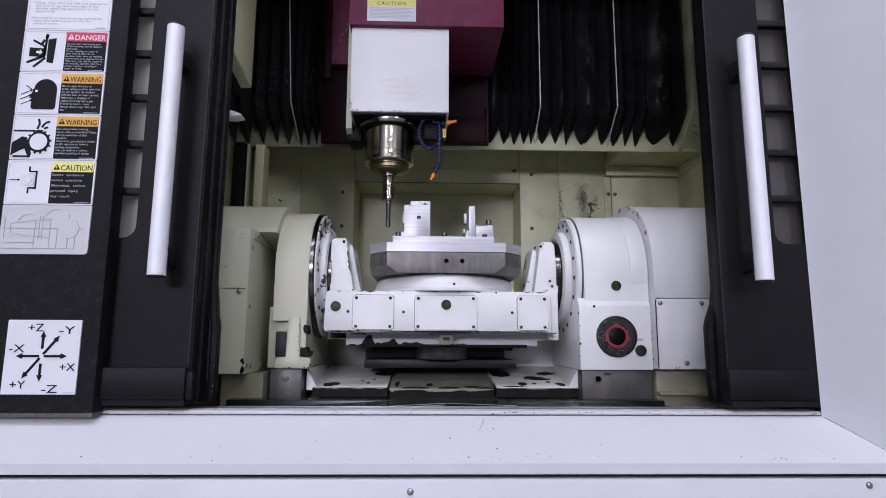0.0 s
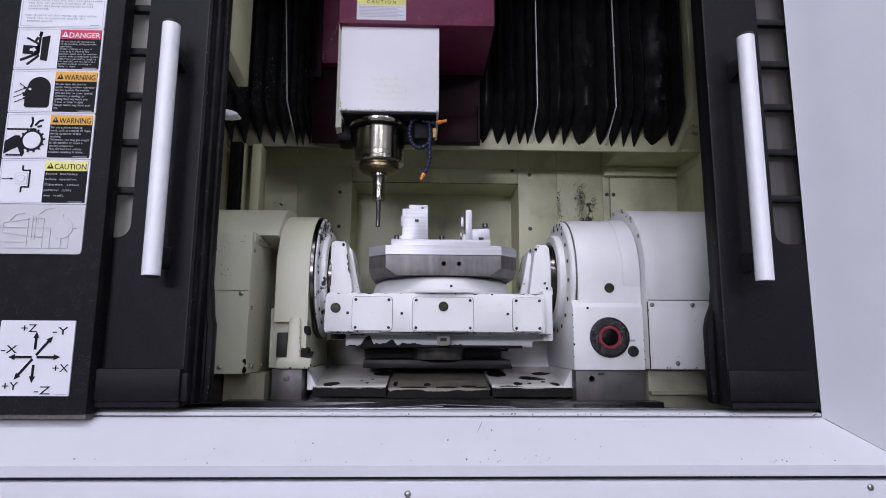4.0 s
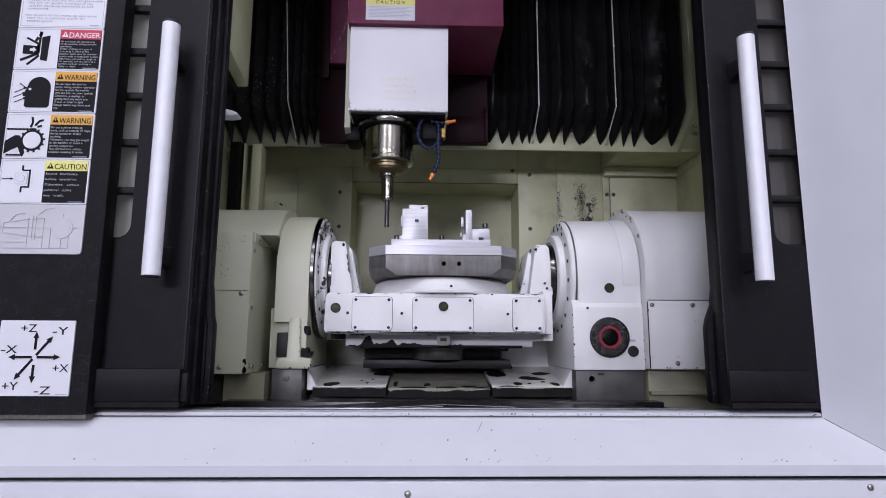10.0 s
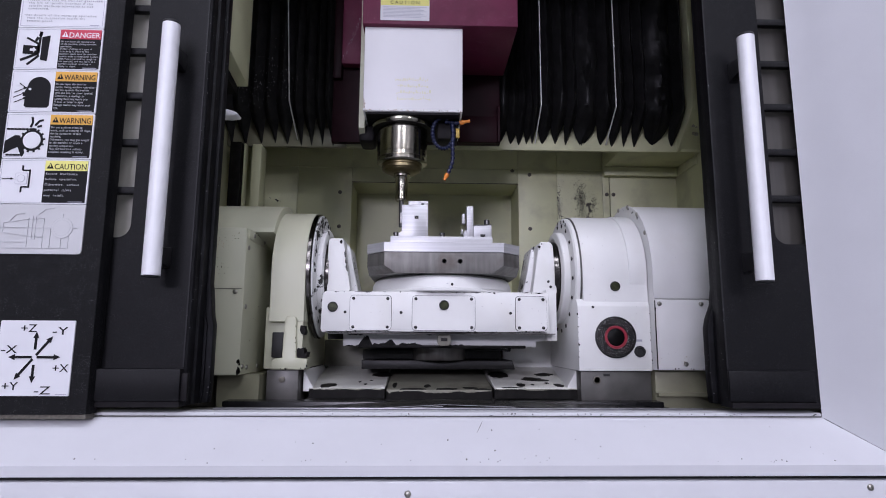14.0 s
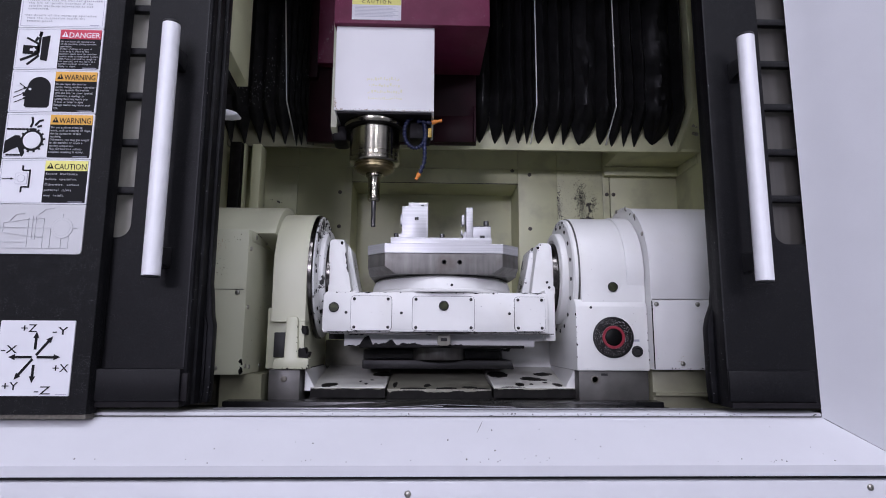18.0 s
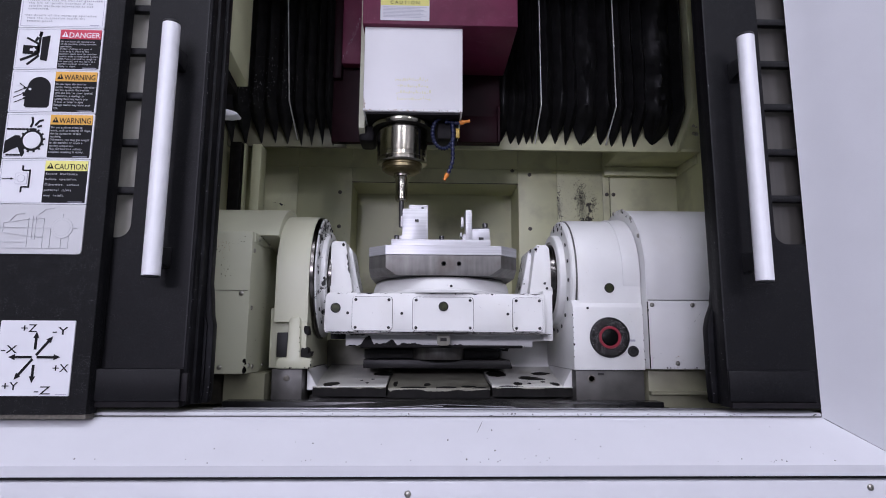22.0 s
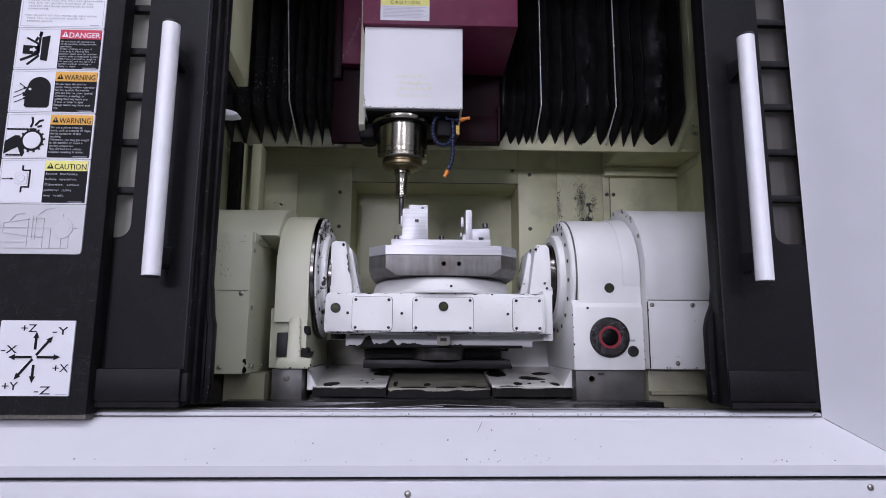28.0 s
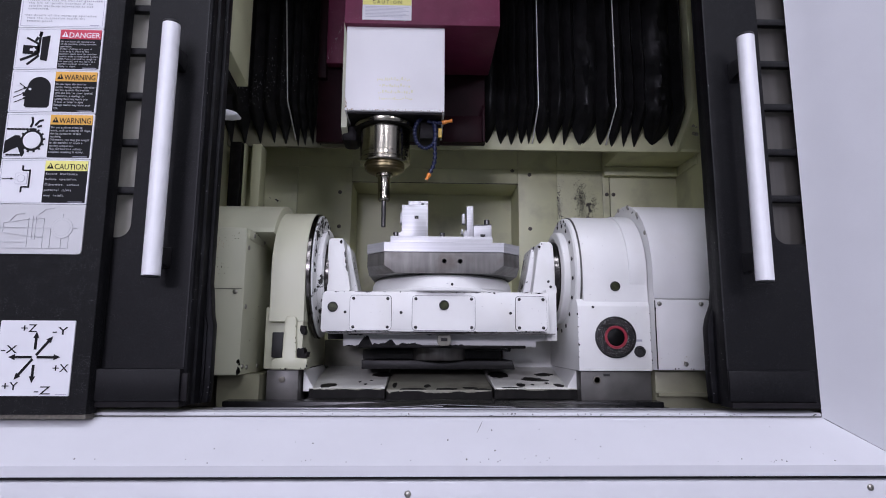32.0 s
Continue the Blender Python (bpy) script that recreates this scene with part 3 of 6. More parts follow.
def labels():
    x0 = -0.712
    Z = [1.6355, 1.5575, 1.4795, 1.3985, 1.3205, 1.237]
    # notice above
    t = thing("warm_up_notice", (x0, 0.967, Z[0]), "white printed warm-up notice on the black panel", "label", "safety labels")
    part("sticker", prism(rounded(x0, -0.5655, Z[0] + 0.0005, 1.80, 0.002, 2), "y", 0.9645, 0.967), STICKER, t)
    part("border", box(x0 + 0.003, -0.5685, 0.9641, 0.9646, Z[0] + 0.003, Z[0] + 0.0035), RULE, t)
    part("border", box(-0.569, -0.5685, 0.9641, 0.9646, Z[0] + 0.0035, 1.795), RULE, t)
    part("border", box(x0 + 0.003, x0 + 0.0035, 0.9641, 0.9646, Z[0] + 0.0035, 1.795), RULE, t)
    lettering("notice_text", "\u2022Please note that we will not guarantee\n  the life of spindle bearings if the\n  spindle warm-up operation is not\n  conducted.", 0.0054, (x0 + 0.008, 0.9642, 1.6900), t, NOTICE_INK, space=1.35, label="black printed notice", width=0.131)
    lettering("notice_text", "\u2022For details of the warm-up operation\n  read the instruction inside the\n  control panel.", 0.0054, (x0 + 0.008, 0.9642, 1.6615), t, NOTICE_INK, space=1.35, label="black printed notice", width=0.123)
    part("order_mark", box(-0.590, -0.574, 0.9641, 0.9646, Z[0] + 0.005, Z[0] + 0.0066), RULE, t)
    # four safety labels
    t = row_label("danger_label", Z[1] + 0.0005, Z[0] - 0.0005, DANGER_RED, "DANGER",
                  "Do not enter the moving area\nof the machine, during machine\noperation.\nIf your clothing or a part of\nyour body is close to the\nmachine, make sure the machine\ncannot make a mechanical motion.\nOtherwise, you will be caught in\nthe machine, and this leads to a\nserious accident resulting in\ninjury or death.",
                  "white DANGER label with red band and crushing pictogram", 11, 0.0046, 0.0665)
    z = Z[1]
    slab([(-0.699, z + 0.029), (-0.6735, z + 0.027), (-0.6735, z + 0.043), (-0.699, z + 0.045)], t)
    slab([(-0.6685, z + 0.060), (-0.655, z + 0.063), (-0.657, z + 0.016), (-0.668, z + 0.018)], t)
    bar(-0.6715, z + 0.070, -0.6725, z + 0.030, 0.0034, t)
    bar(-0.6705, z + 0.070, -0.672, z + 0.062, 0.0048, t)
    bar(-0.694, z + 0.0585, -0.674, z + 0.0475, 0.0036, t)
    bar(-0.674, z + 0.0475, -0.672, z + 0.032, 0.0036, t)
    bar(-0.672, z + 0.030, -0.702, z + 0.017, 0.0040, t)
    bar(-0.671, z + 0.026, -0.690, z + 0.009, 0.0036, t)
    bar(-0.679, z + 0.052, -0.675, z + 0.060, 0.004, t)
    slab([(-0.6865, z + 0.034), (-0.681, z + 0.034), (-0.681, z + 0.031), (-0.676, z + 0.036), (-0.681, z + 0.041), (-0.681, z + 0.038), (-0.6865, z + 0.038)], t, "arrow", PALE_INK, 0.9634)
    t = row_label("warning_label", Z[2] + 0.0005, Z[1] - 0.0005, WARNING_ORANGE, "WARNING",
                  "Do not open the door or\ncover, during machine operation.\nDo not operate the machine\nwith the door or cover opened.\nOtherwise, a shavings or\ncutting fluid may injure you.\nIf door or cover is open\nforeign matter may enter your\neye.",
                  "white WARNING label with orange band and flying chips pictogram", 9, 0.0054, 0.0665)
    z = Z[2]
    slab(arc(-0.664, z + 0.045, 0.0195, 0, 150, 10) + [(-0.684, z + 0.045), (-0.690, z + 0.030), (-0.686, z + 0.029), (-0.686, z + 0.012), (-0.683, z + 0.0095), (-0.648, z + 0.0095), (-0.6448, z + 0.013)], t)
    slab(rounded(-0.6805, -0.6765, z + 0.040, z + 0.044, 0.001, 2), t, "white_spot", PALE_INK, 0.9634)
    for k, (ax, az) in enumerate(((-0.7045, 0.036), (-0.7055, 0.027), (-0.7035, 0.018))):
        bar(ax, z + az, ax + 0.017, z + az + 0.008, 0.0008, t, "arrow")
        slab([(ax + 0.0205, z + az + 0.0098), (ax + 0.0145, z + az + 0.0090), (ax + 0.0160, z + az + 0.0055)], t, "arrow")
    bar(-0.688, z + 0.046, -0.697, z + 0.0525, 0.0014, t, "arrow")
    t = row_label("warning_label", Z[3] + 0.0005, Z[2] - 0.0005, WARNING_ORANGE, "WARNING",
                  "Do not perform cleaning\nwork, such as removal of chips,\nduring operation of this\nmachine.\nOtherwise, you may get caught\nin the machine or touch a\nmoving component.\nThis can lead to a serious\naccident resulting in injury.",
                  "white WARNING label with orange band and chain pictogram", 9, 0.0054, 0.0665)
    z = Z[3]
    bm = turned([(0.0185, 0.9636), (0.0185, 0.9645)], (-0.6655, 0, z + 0.032), "y", 40)
    part("pictogram", bm, INK, t)
    part("pictogram", turned([(0.0145, 0.9631), (0.0145, 0.9637)], (-0.6655, 0, z + 0.032), "y", 40), STICKER, t)
    tooth = mesh_of("gear_tooth", box(-0.0016, 0.0016, -0.0004, 0.0004, 0.0175, 0.0215), INK)
    for k in range(13):
        piece("gear_tooth", tooth, pose(-0.6655, 0.9641, z + 0.032) @ pose(0, 0, 0, 0, 360 * k / 13, 0), t)
    slab([(-0.710, z + 0.008), (-0.710, z + 0.030), (-0.694, z + 0.041), (-0.686, z + 0.040), (-0.681, z + 0.026), (-0.676, z + 0.010), (-0.680, z + 0.003), (-0.688, z + 0.020), (-0.697, z + 0.016)], t)
    link = mesh_of("chain_link", prism(rounded(-0.0030, 0.0030, -0.0016, 0.0016, 0.0015, 3), "y", -0.0004, 0.0004), INK)
    for k in range(8):
        piece("chain_link", link, pose(-0.7065 + 0.0062 * k, 0.9641, z + 0.0515), t)
    for k in range(5):
        piece("chain_link", link, pose(-0.7035 + 0.0058 * k, 0.9641, z + 0.0062), t)
    for p in (((-0.670, 0.055), (-0.667, 0.064)), ((-0.667, 0.064), (-0.669, 0.073)), ((-0.663, 0.058), (-0.657, 0.066)), ((-0.657, 0.066), (-0.650, 0.068)), ((-0.659, 0.056), (-0.652, 0.058))):
        bar(p[0][0], z + p[0][1], p[1][0], z + p[1][1], 0.0032, t)
    t = row_label("caution_label", Z[4] + 0.0005, Z[3] - 0.0005, CAUTION_YELLOW, "CAUTION",
                  "Secure  workpiece\nbefore  operation.\nOtherwise,  serious\npersonal  injury\nmay  result.",
                  "white CAUTION label with yellow band and clamping pictogram", 5, 0.0058, 0.0560, 1.60, DIM_INK)
    z = Z[4]
    for a, b in (((-0.6745, 0.066), (-0.6745, 0.0575)), ((-0.6745, 0.0575), (-0.6625, 0.0575)), ((-0.6625, 0.0590), (-0.6625, 0.0275)), ((-0.6625, 0.029), (-0.6745, 0.029)), ((-0.6745, 0.029), (-0.6745, 0.0195))):
        bar(a[0], z + a[1], b[0], z + b[1], 0.0024, t)
    part("pictogram", prism(rounded(-0.6855, -0.6655, z + 0.0335, z + 0.053, 0.002, 2), "y", 0.9637, 0.9642), RULE, t)
    part("pictogram", prism(rounded(-0.6849, -0.6661, z + 0.0341, z + 0.0524, 0.002, 2), "y", 0.9634, 0.9638), STICKER, t)
    part("pictogram", turned([(0.0066, 0.9630), (0.0066, 0.9635)], (-0.6755, 0, z + 0.0433), "y", 24), RULE, t)
    part("pictogram", turned([(0.0060, 0.9627), (0.0060, 0.9631)], (-0.6755, 0, z + 0.0433), "y", 24), STICKER, t)
    bar(-0.7065, z + 0.0430, -0.690, z + 0.0430, 0.0010, t, "arrow")
    slab([(-0.6885, z + 0.0430), (-0.6925, z + 0.0450), (-0.6925, z + 0.0410)], t, "arrow")
    # tool holder drawing
    z0, z1 = Z[5], Z[4] - 0.0005
    t = thing("dimension_drawing_plate", (x0, 0.967, z0), "grey plate with a tool holder drawing", "label", "safety labels")
    part("plate", prism([(x0, z0)] + arc(-0.5655 - 0.006, z0 + 0.006, 0.006, 270, 360, 4) + [(-0.5655, z1), (x0, z1)], "y", 0.9645, 0.967), STICKER_GREY, t)
    zc = (z0 + z1) / 2 + 0.002
    segs = [(-0.712, zc + .018, -0.705, zc + .018), (-0.705, zc + .018, -0.705, zc - .018), (-0.695, zc + .008, -0.655, zc + .014), (-0.695, zc - .008, -0.655, zc - .014), (-0.695, zc + .008, -0.695, zc - .008),
            (-0.655, zc + .016, -0.655, zc - .032), (-0.648, zc + .020, -0.648, zc - .020), (-0.643, zc + .020, -0.643, zc - .020), (-0.640, zc + .016, -0.630, zc + .016), (-0.630, zc + .016, -0.630, zc - .034),
            (-0.640, zc - .016, -0.630, zc - .016), (-0.712, zc, -0.575, zc), (-0.600, zc + .024, -0.600, zc - .034), (-0.705, zc - .024, -0.655, zc - .024), (-0.712, zc - .034, -0.590, zc - .034), (-0.685, zc + .012, -0.676, zc + .022), (-0.676, zc + .022, -0.662, zc + .024), (-0.640, zc + .022, -0.628, zc + .032), (-0.628, zc + .032, -0.616, zc + .033), (-0.655, zc + .014, -0.640, zc + .014), (-0.655, zc - .014, -0.640, zc - .014), (-0.588, zc, -0.588, zc - .034), (-0.618, zc, -0.618, zc - .034)]
    for s in segs:
        bar(*s, 0.00032, t, "drawn_line", FAINT_LINE)
    for r in (0.0175, 0.0135):
        ring = arc(-0.600, zc, r, 0, 360, 28)
        part("drawn_circle", prism(ring[:-1], "y", 0.9630 + r * 0.04, 0.9646), FAINT_LINE, t)
        part("drawn_circle", prism([(-0.600 + (x + 0.600) * (r - 0.0004) / r, zc + (q - zc) * (r - 0.0004) / r) for x, q in ring[:-1]], "y", 0.96292 + r * 0.04, 0.9645), STICKER_GREY, t)
    # axis directions
    t = thing("axis_direction_label", (-0.6795, 0.967, 1.010), "white label with machine axis arrows and letters", "label")
    part("sticker", prism(rounded(-0.680, -0.5625, 1.010, 1.1285, 0.001, 1), "y", 0.9645, 0.967), STICKER, t)
    cx, cz = -0.6215, 1.0705

    def arrow(dx, dz, start, length):
        u = Vector((dx, dz)).normalized()
        n = Vector((-u.y, u.x))
        c = Vector((cx, cz))
        a, b, e = c + u * start, c + u * (length - 0.010), c + u * length
        slab([tuple(a + n * 0.0019), tuple(b + n * 0.0019), tuple(b + n * 0.0046), tuple(e), tuple(b - n * 0.0046), tuple(b - n * 0.0019), tuple(a - n * 0.0019)], t, "arrow")
    arrow(0, 1, 0.012, 0.040)
    arrow(0, -1, 0.012, 0.040)
    arrow(1, 0, 0.004, 0.0405)
    arrow(-1, 0, 0.004, 0.0405)
    arrow(1, 1.26, 0.004, 0.042)
    arrow(-1, -1.26, 0.004, 0.045)
    for text, x, z in (("+Z", -0.6480, 1.1245), ("-Y", -0.598, 1.1205), ("-X", -0.6750, 1.0910), ("+X", -0.5920, 1.0615), ("+Y", -0.6680, 1.0335), ("-Z", -0.6170, 1.0270)):
        lettering("axis_letter", text, 0.0180, (x, 0.9641, z), t, INK, label="axis letters " + text, width=0.0245)
    part("order_mark", box(-0.583, -0.5655, 0.9641, 0.9646, 1.0120, 1.0132), RULE, t)

# ---- inside the machine ----


WORN_DARK = surface("dark_worn_paint", (0.045, 0.043, 0.038), 0.6, grain=(60, 0.4))
# Bare metal in chips; also dark stand-in for shade on undersides and recesses.
BARE_AND_SHADED = surface("bare_iron_and_shade", (0.008, 0.0075, 0.007), 0.5, grain=(60, 0.4), stain=(40, 0.3, (0.022, 0.020, 0.018)), gloss=0.12)
GRIME = surface("brown_grime", (0.36, 0.28, 0.18), 0.6, grain=(80, 0.3))
# CREAM darkened to carry the shade on skirt, foot and left beam.
SHADED_CREAM = surface("shaded_cream_paint", (0.25, 0.245, 0.165), 0.42, grain=(6, 0.15), stain=(9, 0.6, (0.12, 0.11, 0.07)), bump=(60, 0.1), specks=(60, 0.05, (0.05, 0.045, 0.03)))
MOTTLED_FOOT = surface("mottled_dark_paint", (0.05, 0.046, 0.034), 0.5, grain=(30, 0.5), stain=(50, 0.8, (0.012, 0.010, 0.008)), bump=(80, 0.3))
SWARF = surface("bright_swarf", (0.62, 0.62, 0.64), 0.3, metal=0.6)


STREWN = {}


def flecks(owner, a, b, count, size, seed, facing="-y", material=None, name="paint_wear", label="small bare chips in the paint", spread=0.0, stretch=1.0, round_spread=False):
    """Small ragged patches strewn along a line from a to b, proud of a face that looks along `facing`; one scatter a thing and kind."""
    rng = random.Random(seed)
    a, b = Vector(a), Vector(b)
    bm = STREWN.setdefault((owner, name), (bmesh.new(), material or BARE_AND_SHADED, label))[0]
    u, v, n = {"-y": ((1, 0, 0), (0, 0, 1), (0, -1, 0)), "-x": ((0, 1, 0), (0, 0, 1), (-1, 0, 0)), "x": ((0, 1, 0), (0, 0, 1), (1, 0, 0))}[facing]
    u, v, n = Vector(u), Vector(v), Vector(n)
    for k in range(count):
        du, dv = (rng.gauss(0, spread), rng.gauss(0, spread * stretch)) if round_spread else (rng.uniform(-spread, spread), rng.uniform(-spread, spread))
        c = a.lerp(b, rng.random()) + u * du + v * dv
        m = rng.randint(6, 9)
        s = size * rng.choice((0.35, 0.5, 0.6, 0.8, 1.0, 1.4))
        turn, flat = rng.uniform(0, 6.28), rng.uniform(0.4, 1.0)
        top, low = [], []
        for i in range(m):
            t = 2 * math.pi * i / m
            r = s * rng.uniform(0.5, 1.1)
            p, q = r * math.cos(t), r * math.sin(t) * flat
            w = c + u * (p * math.cos(turn) - q * math.sin(turn)) + v * (p * math.sin(turn) + q * math.cos(turn)) * (1.0 if round_spread else stretch)
            top.append(bm.verts.new(w + n * 0.0003))
            low.append(bm.verts.new(w - n * 0.0006))
        bm.faces.new(top)
        bm.faces.new(low[::-1])
        for i in range(m):
            bm.faces.new((top[i], low[i], low[(i + 1) % m], top[(i + 1) % m]))


def settle_flecks():
    for (owner, name), (bm, material, label) in STREWN.items():
        tagged(part(name, bm, material, owner, label), kind="stuff")


def interior():
    back = thing("wall_back", (0.15, 1.95, 0.95), "cream sheet-metal back wall with seams and stains", "wall", kind="structure")
    for a, b in ((-0.62, -0.4385), (-0.4375, -0.2535)):
        part("wall_panel", box(a, b, 1.95, 1.965, 0.93, 2.0, 0.001), CREAM, back)
    part("wall_panel", box(-0.2525, 0.3195, 1.95, 1.965, 1.636, 2.0, 0.001), CREAM, back)
    part("wall_panel", box(0.3205, 0.4555, 1.95, 1.965, 0.93, 2.0, 0.001), CREAM, back)
    part("wall_panel", box(0.4565, 0.6145, 1.951, 1.966, 0.93, 2.0, 0.001), CREAM_WORN, back, "cream panel with dark worn patches")
    part("wall_panel", box(0.6155, 0.6385, 1.9495, 1.964, 0.93, 2.0, 0.001), CREAM, back)
    part("wall_panel", box(0.6415, 0.90, 1.949, 1.964, 0.93, 2.0, 0.001), CREAM, back)
    part("recess_joint", box(-0.2525, 0.3195, 1.9482, 1.9495, 1.6360, 1.6384), WORN_DARK, back, "dark joint above the recess")
    part("recess_panel", box(-0.2525, 0.3195, 2.115, 2.125, 0.93, 1.70), CREAM, back, "cream recessed panel")
    part("recess_reveal", box(0.3205, 0.3225, 1.9655, 2.125, 0.93, 1.70), CREAM, back)
    part("recess_reveal", box(-0.2555, -0.2535, 1.9655, 2.125, 0.93, 1.70), CREAM, back)
    part("recess_reveal", box(-0.2525, 0.3195, 1.966, 2.114, 1.637, 1.645), CREAM, back)
    bolt = mesh_of("wall_bolt", turned([(0.0068, 0), (0.0068, -0.0015), (0.0045, -0.002), (0.0045, -0.005), (0.003, -0.006)], (0, 0, 0), "y", 12), DIRTY_BOLT)
    for x, z in ((0.36, 1.671), (-0.293, 1.481), (0.359, 1.480), (0.629, 1.604), (0.652, 1.604), (0.69, 1.682), (-0.293, 1.60), (0.36, 1.35), (-0.555, 1.55), (0.30, 1.685)):
        piece("wall_bolt", bolt, pose(x, 1.949, z), back, "small dirty bolt")
    for x, z, n, sp, st, size in ((0.540, 1.585, 420, 0.009, 3.2, 0.0021), (0.540, 1.60, 420, 0.022, 1.8, 0.0008), (0.4605, 1.575, 240, 0.004, 8.0, 0.0015), (0.470, 1.55, 240, 0.012, 4.0, 0.0008),
                              (0.583, 1.572, 90, 0.005, 2.4, 0.0018), (0.575, 1.56, 200, 0.022, 2.0, 0.0008), (0.522, 1.59, 80, 0.007, 1.2, 0.0014), (0.53, 1.52, 260, 0.032, 0.9, 0.0009), (0.543, 1.50, 150, 0.007, 2.0, 0.0024)):
        flecks(back, (x, 1.9505, z), (x, 1.9505, z), n, size, int(x * 1000) + n, material=WORN_DARK, name="paint_wear", label="dark worn patches in the cream paint", spread=sp, stretch=st, round_spread=True)
    part("wall_seam", box(0.6386, 0.6414, 1.956, 1.966, 0.93, 1.70), HOLE, back)
    part("seam_strip", box(-0.62, 0.64, 1.944, 1.9485, 1.688, 1.692), CREAM, back)
    alone("wall_right", box(0.875, 0.89, 1.08, 1.948, 0.93, 2.45), CREAM, (0.88, 1.5, 0.93), "cream sheet-metal side wall inside the machine", "wall", kind="structure")
    alone("wall_left", box(-0.635, -0.622, 1.08, 1.948, 0.93, 2.45), CREAM, (-0.63, 1.5, 0.93), "cream sheet-metal side wall inside the machine", "wall", kind="structure")
    alone("interior_floor", box(-0.62, 0.874, 1.11, 1.948, 0.90, 0.93), BASE_STEEL, (0.1, 1.5, 0.90), "dark oily machine bed floor", "floor", kind="structure")
    alone("interior_roof", box(-0.62, 0.874, 1.08, 1.948, 2.42, 2.44), CREAM, (0.1, 1.5, 2.42), "cream ceiling inside the machine", "ceiling", kind="structure")
    ledge = thing("beam_cover", (0.1, 1.78, 1.697), "cream sheet-metal beam cover behind the bellows", "cover")
    part("front_sheet", box(-0.62, -0.2505, 1.762, 1.775, 1.697, 2.40, 0.002), SHADED_CREAM, ledge, "cream sheet darkened for the shaded corner")
    part("front_sheet", box(-0.25, 0.80, 1.762, 1.775, 1.697, 2.40, 0.002), CREAM, ledge)
    part("bottom_sheet", box(-0.62, 0.615, 1.7755, 1.943, 1.760, 1.766), CREAM, ledge)
    part("soffit", box(0.616, 0.872, 1.7755, 1.943, 1.698, 1.766, 0.001), CREAM, ledge, "cream soffit box")
    part("soffit_band", box(0.616, 0.872, 1.925, 1.9445, 1.667, 1.6975, 0.001), CREAM, ledge)
    part("side_band", box(0.8695, 0.8735, 1.78, 1.9245, 1.667, 1.6975, 0.001), CREAM, ledge)
    end = thing("bellows_end_bracket", (0.81, 1.7, 1.70), "cream bent bracket at the end of the bellows", "bracket")
    part("bracket_plate", prism([(1.64, 2.40), (1.64, 1.797), (1.757, 1.700), (1.80, 1.700), (1.80, 2.40)], "x", 0.800, 0.811, 0.001), CREAM, end)
    part("side_plate", prism([(1.650, 2.40), (1.650, 1.7935), (1.7565, 1.7055), (1.7565, 1.6975), (1.7795, 1.6975), (1.7795, 2.40)], "x", 0.8113, 0.874), CREAM, end)
    fit = mesh_of("grease_fitting", turned([(0.006, 0), (0.006, -0.006), (0.0035, -0.008), (0.0035, -0.016), (0.005, -0.018), (0.003, -0.021)], (0, 0, 0), "y", 10), SCREW)
    for z in (1.76, 1.735):
        piece("grease_fitting", fit, pose(0.838, 1.70, z, 0, 0, -60), end, "small metal grease fitting")
    col = thing("tool_changer_cover", (-0.5, 1.2, 1.683), "cream sheet-metal tool changer cover hanging inside the machine", "cover")
    part("cover_sheet", prism([(1.10, 2.41), (1.10, 1.72), (1.30, 1.683), (1.30, 2.41)], "x", -0.60, -0.417, 0.003), CREAM, col)
    # Matt black puts the shade of the cover's underside into the flange.
    part("lower_flange", prism([(1.12, 1.712), (1.29, 1.681), (1.29, 1.660), (1.12, 1.690)], "x", -0.59, -0.440), DULL_BLACK, col, "lower flange darkened for shade under the cover")
    alone("air_nozzle", prism([(-0.44, 1.549), (-0.40, 1.5475), (-0.385, 1.550), (-0.382, 1.554), (-0.392, 1.5585), (-0.405, 1.5625), (-0.44, 1.564)], "y", 1.135, 1.165, 0.003), TUBE, (-0.41, 1.15, 1.546), "small white plastic nozzle beside the door", "nozzle")
    post = thing("corner_post", (-0.56, 1.75, 0.93), "cream corner post beside the back wall", "post")
    part("post", box(-0.535, -0.507, 1.74, 1.80, 0.93, 1.696, 0.002), CREAM, post)
    part("post_strip", box(-0.5585, -0.5530, 1.735, 1.760, 0.93, 1.696, 0.001), CREAM, post)
    part("post_flange", box(-0.596, -0.562, 1.72, 1.78, 0.93, 1.696, 0.002), BARE_AND_SHADED, post, "near-black flange")
    way = thing("way_cover", (0.06, 1.15, 0.93), "wet black folded way cover in front of the table", "cover")
    part("cover_sheet", prism([(-0.36, 0.963), (0.036, 0.984), (0.49, 0.970), (0.49, 0.955), (0.036, 0.976), (-0.36, 0.955)], "y", 1.105, 1.20), FLOOR_COVER, way)
    # Thin bright strips stand in for reflections on the wet cover.
    for a, b in (((-0.10, 0.9765), (0.036, 0.9836)), ((0.036, 0.9836), (0.17, 0.9795)), ((-0.02, 0.9780), (0.036, 0.9805))):
        part("worn_glint_edge", prism([a, b, (b[0], b[1] - 0.0009), (a[0], a[1] - 0.0005)], "y", 1.1035, 1.1048), ALU, way, "bright line standing for a reflection")
    part("rear_sheet", box(-0.40, 0.488, 1.20, 1.24, 0.931, 0.979, 0.002), FLOOR_COVER, way)


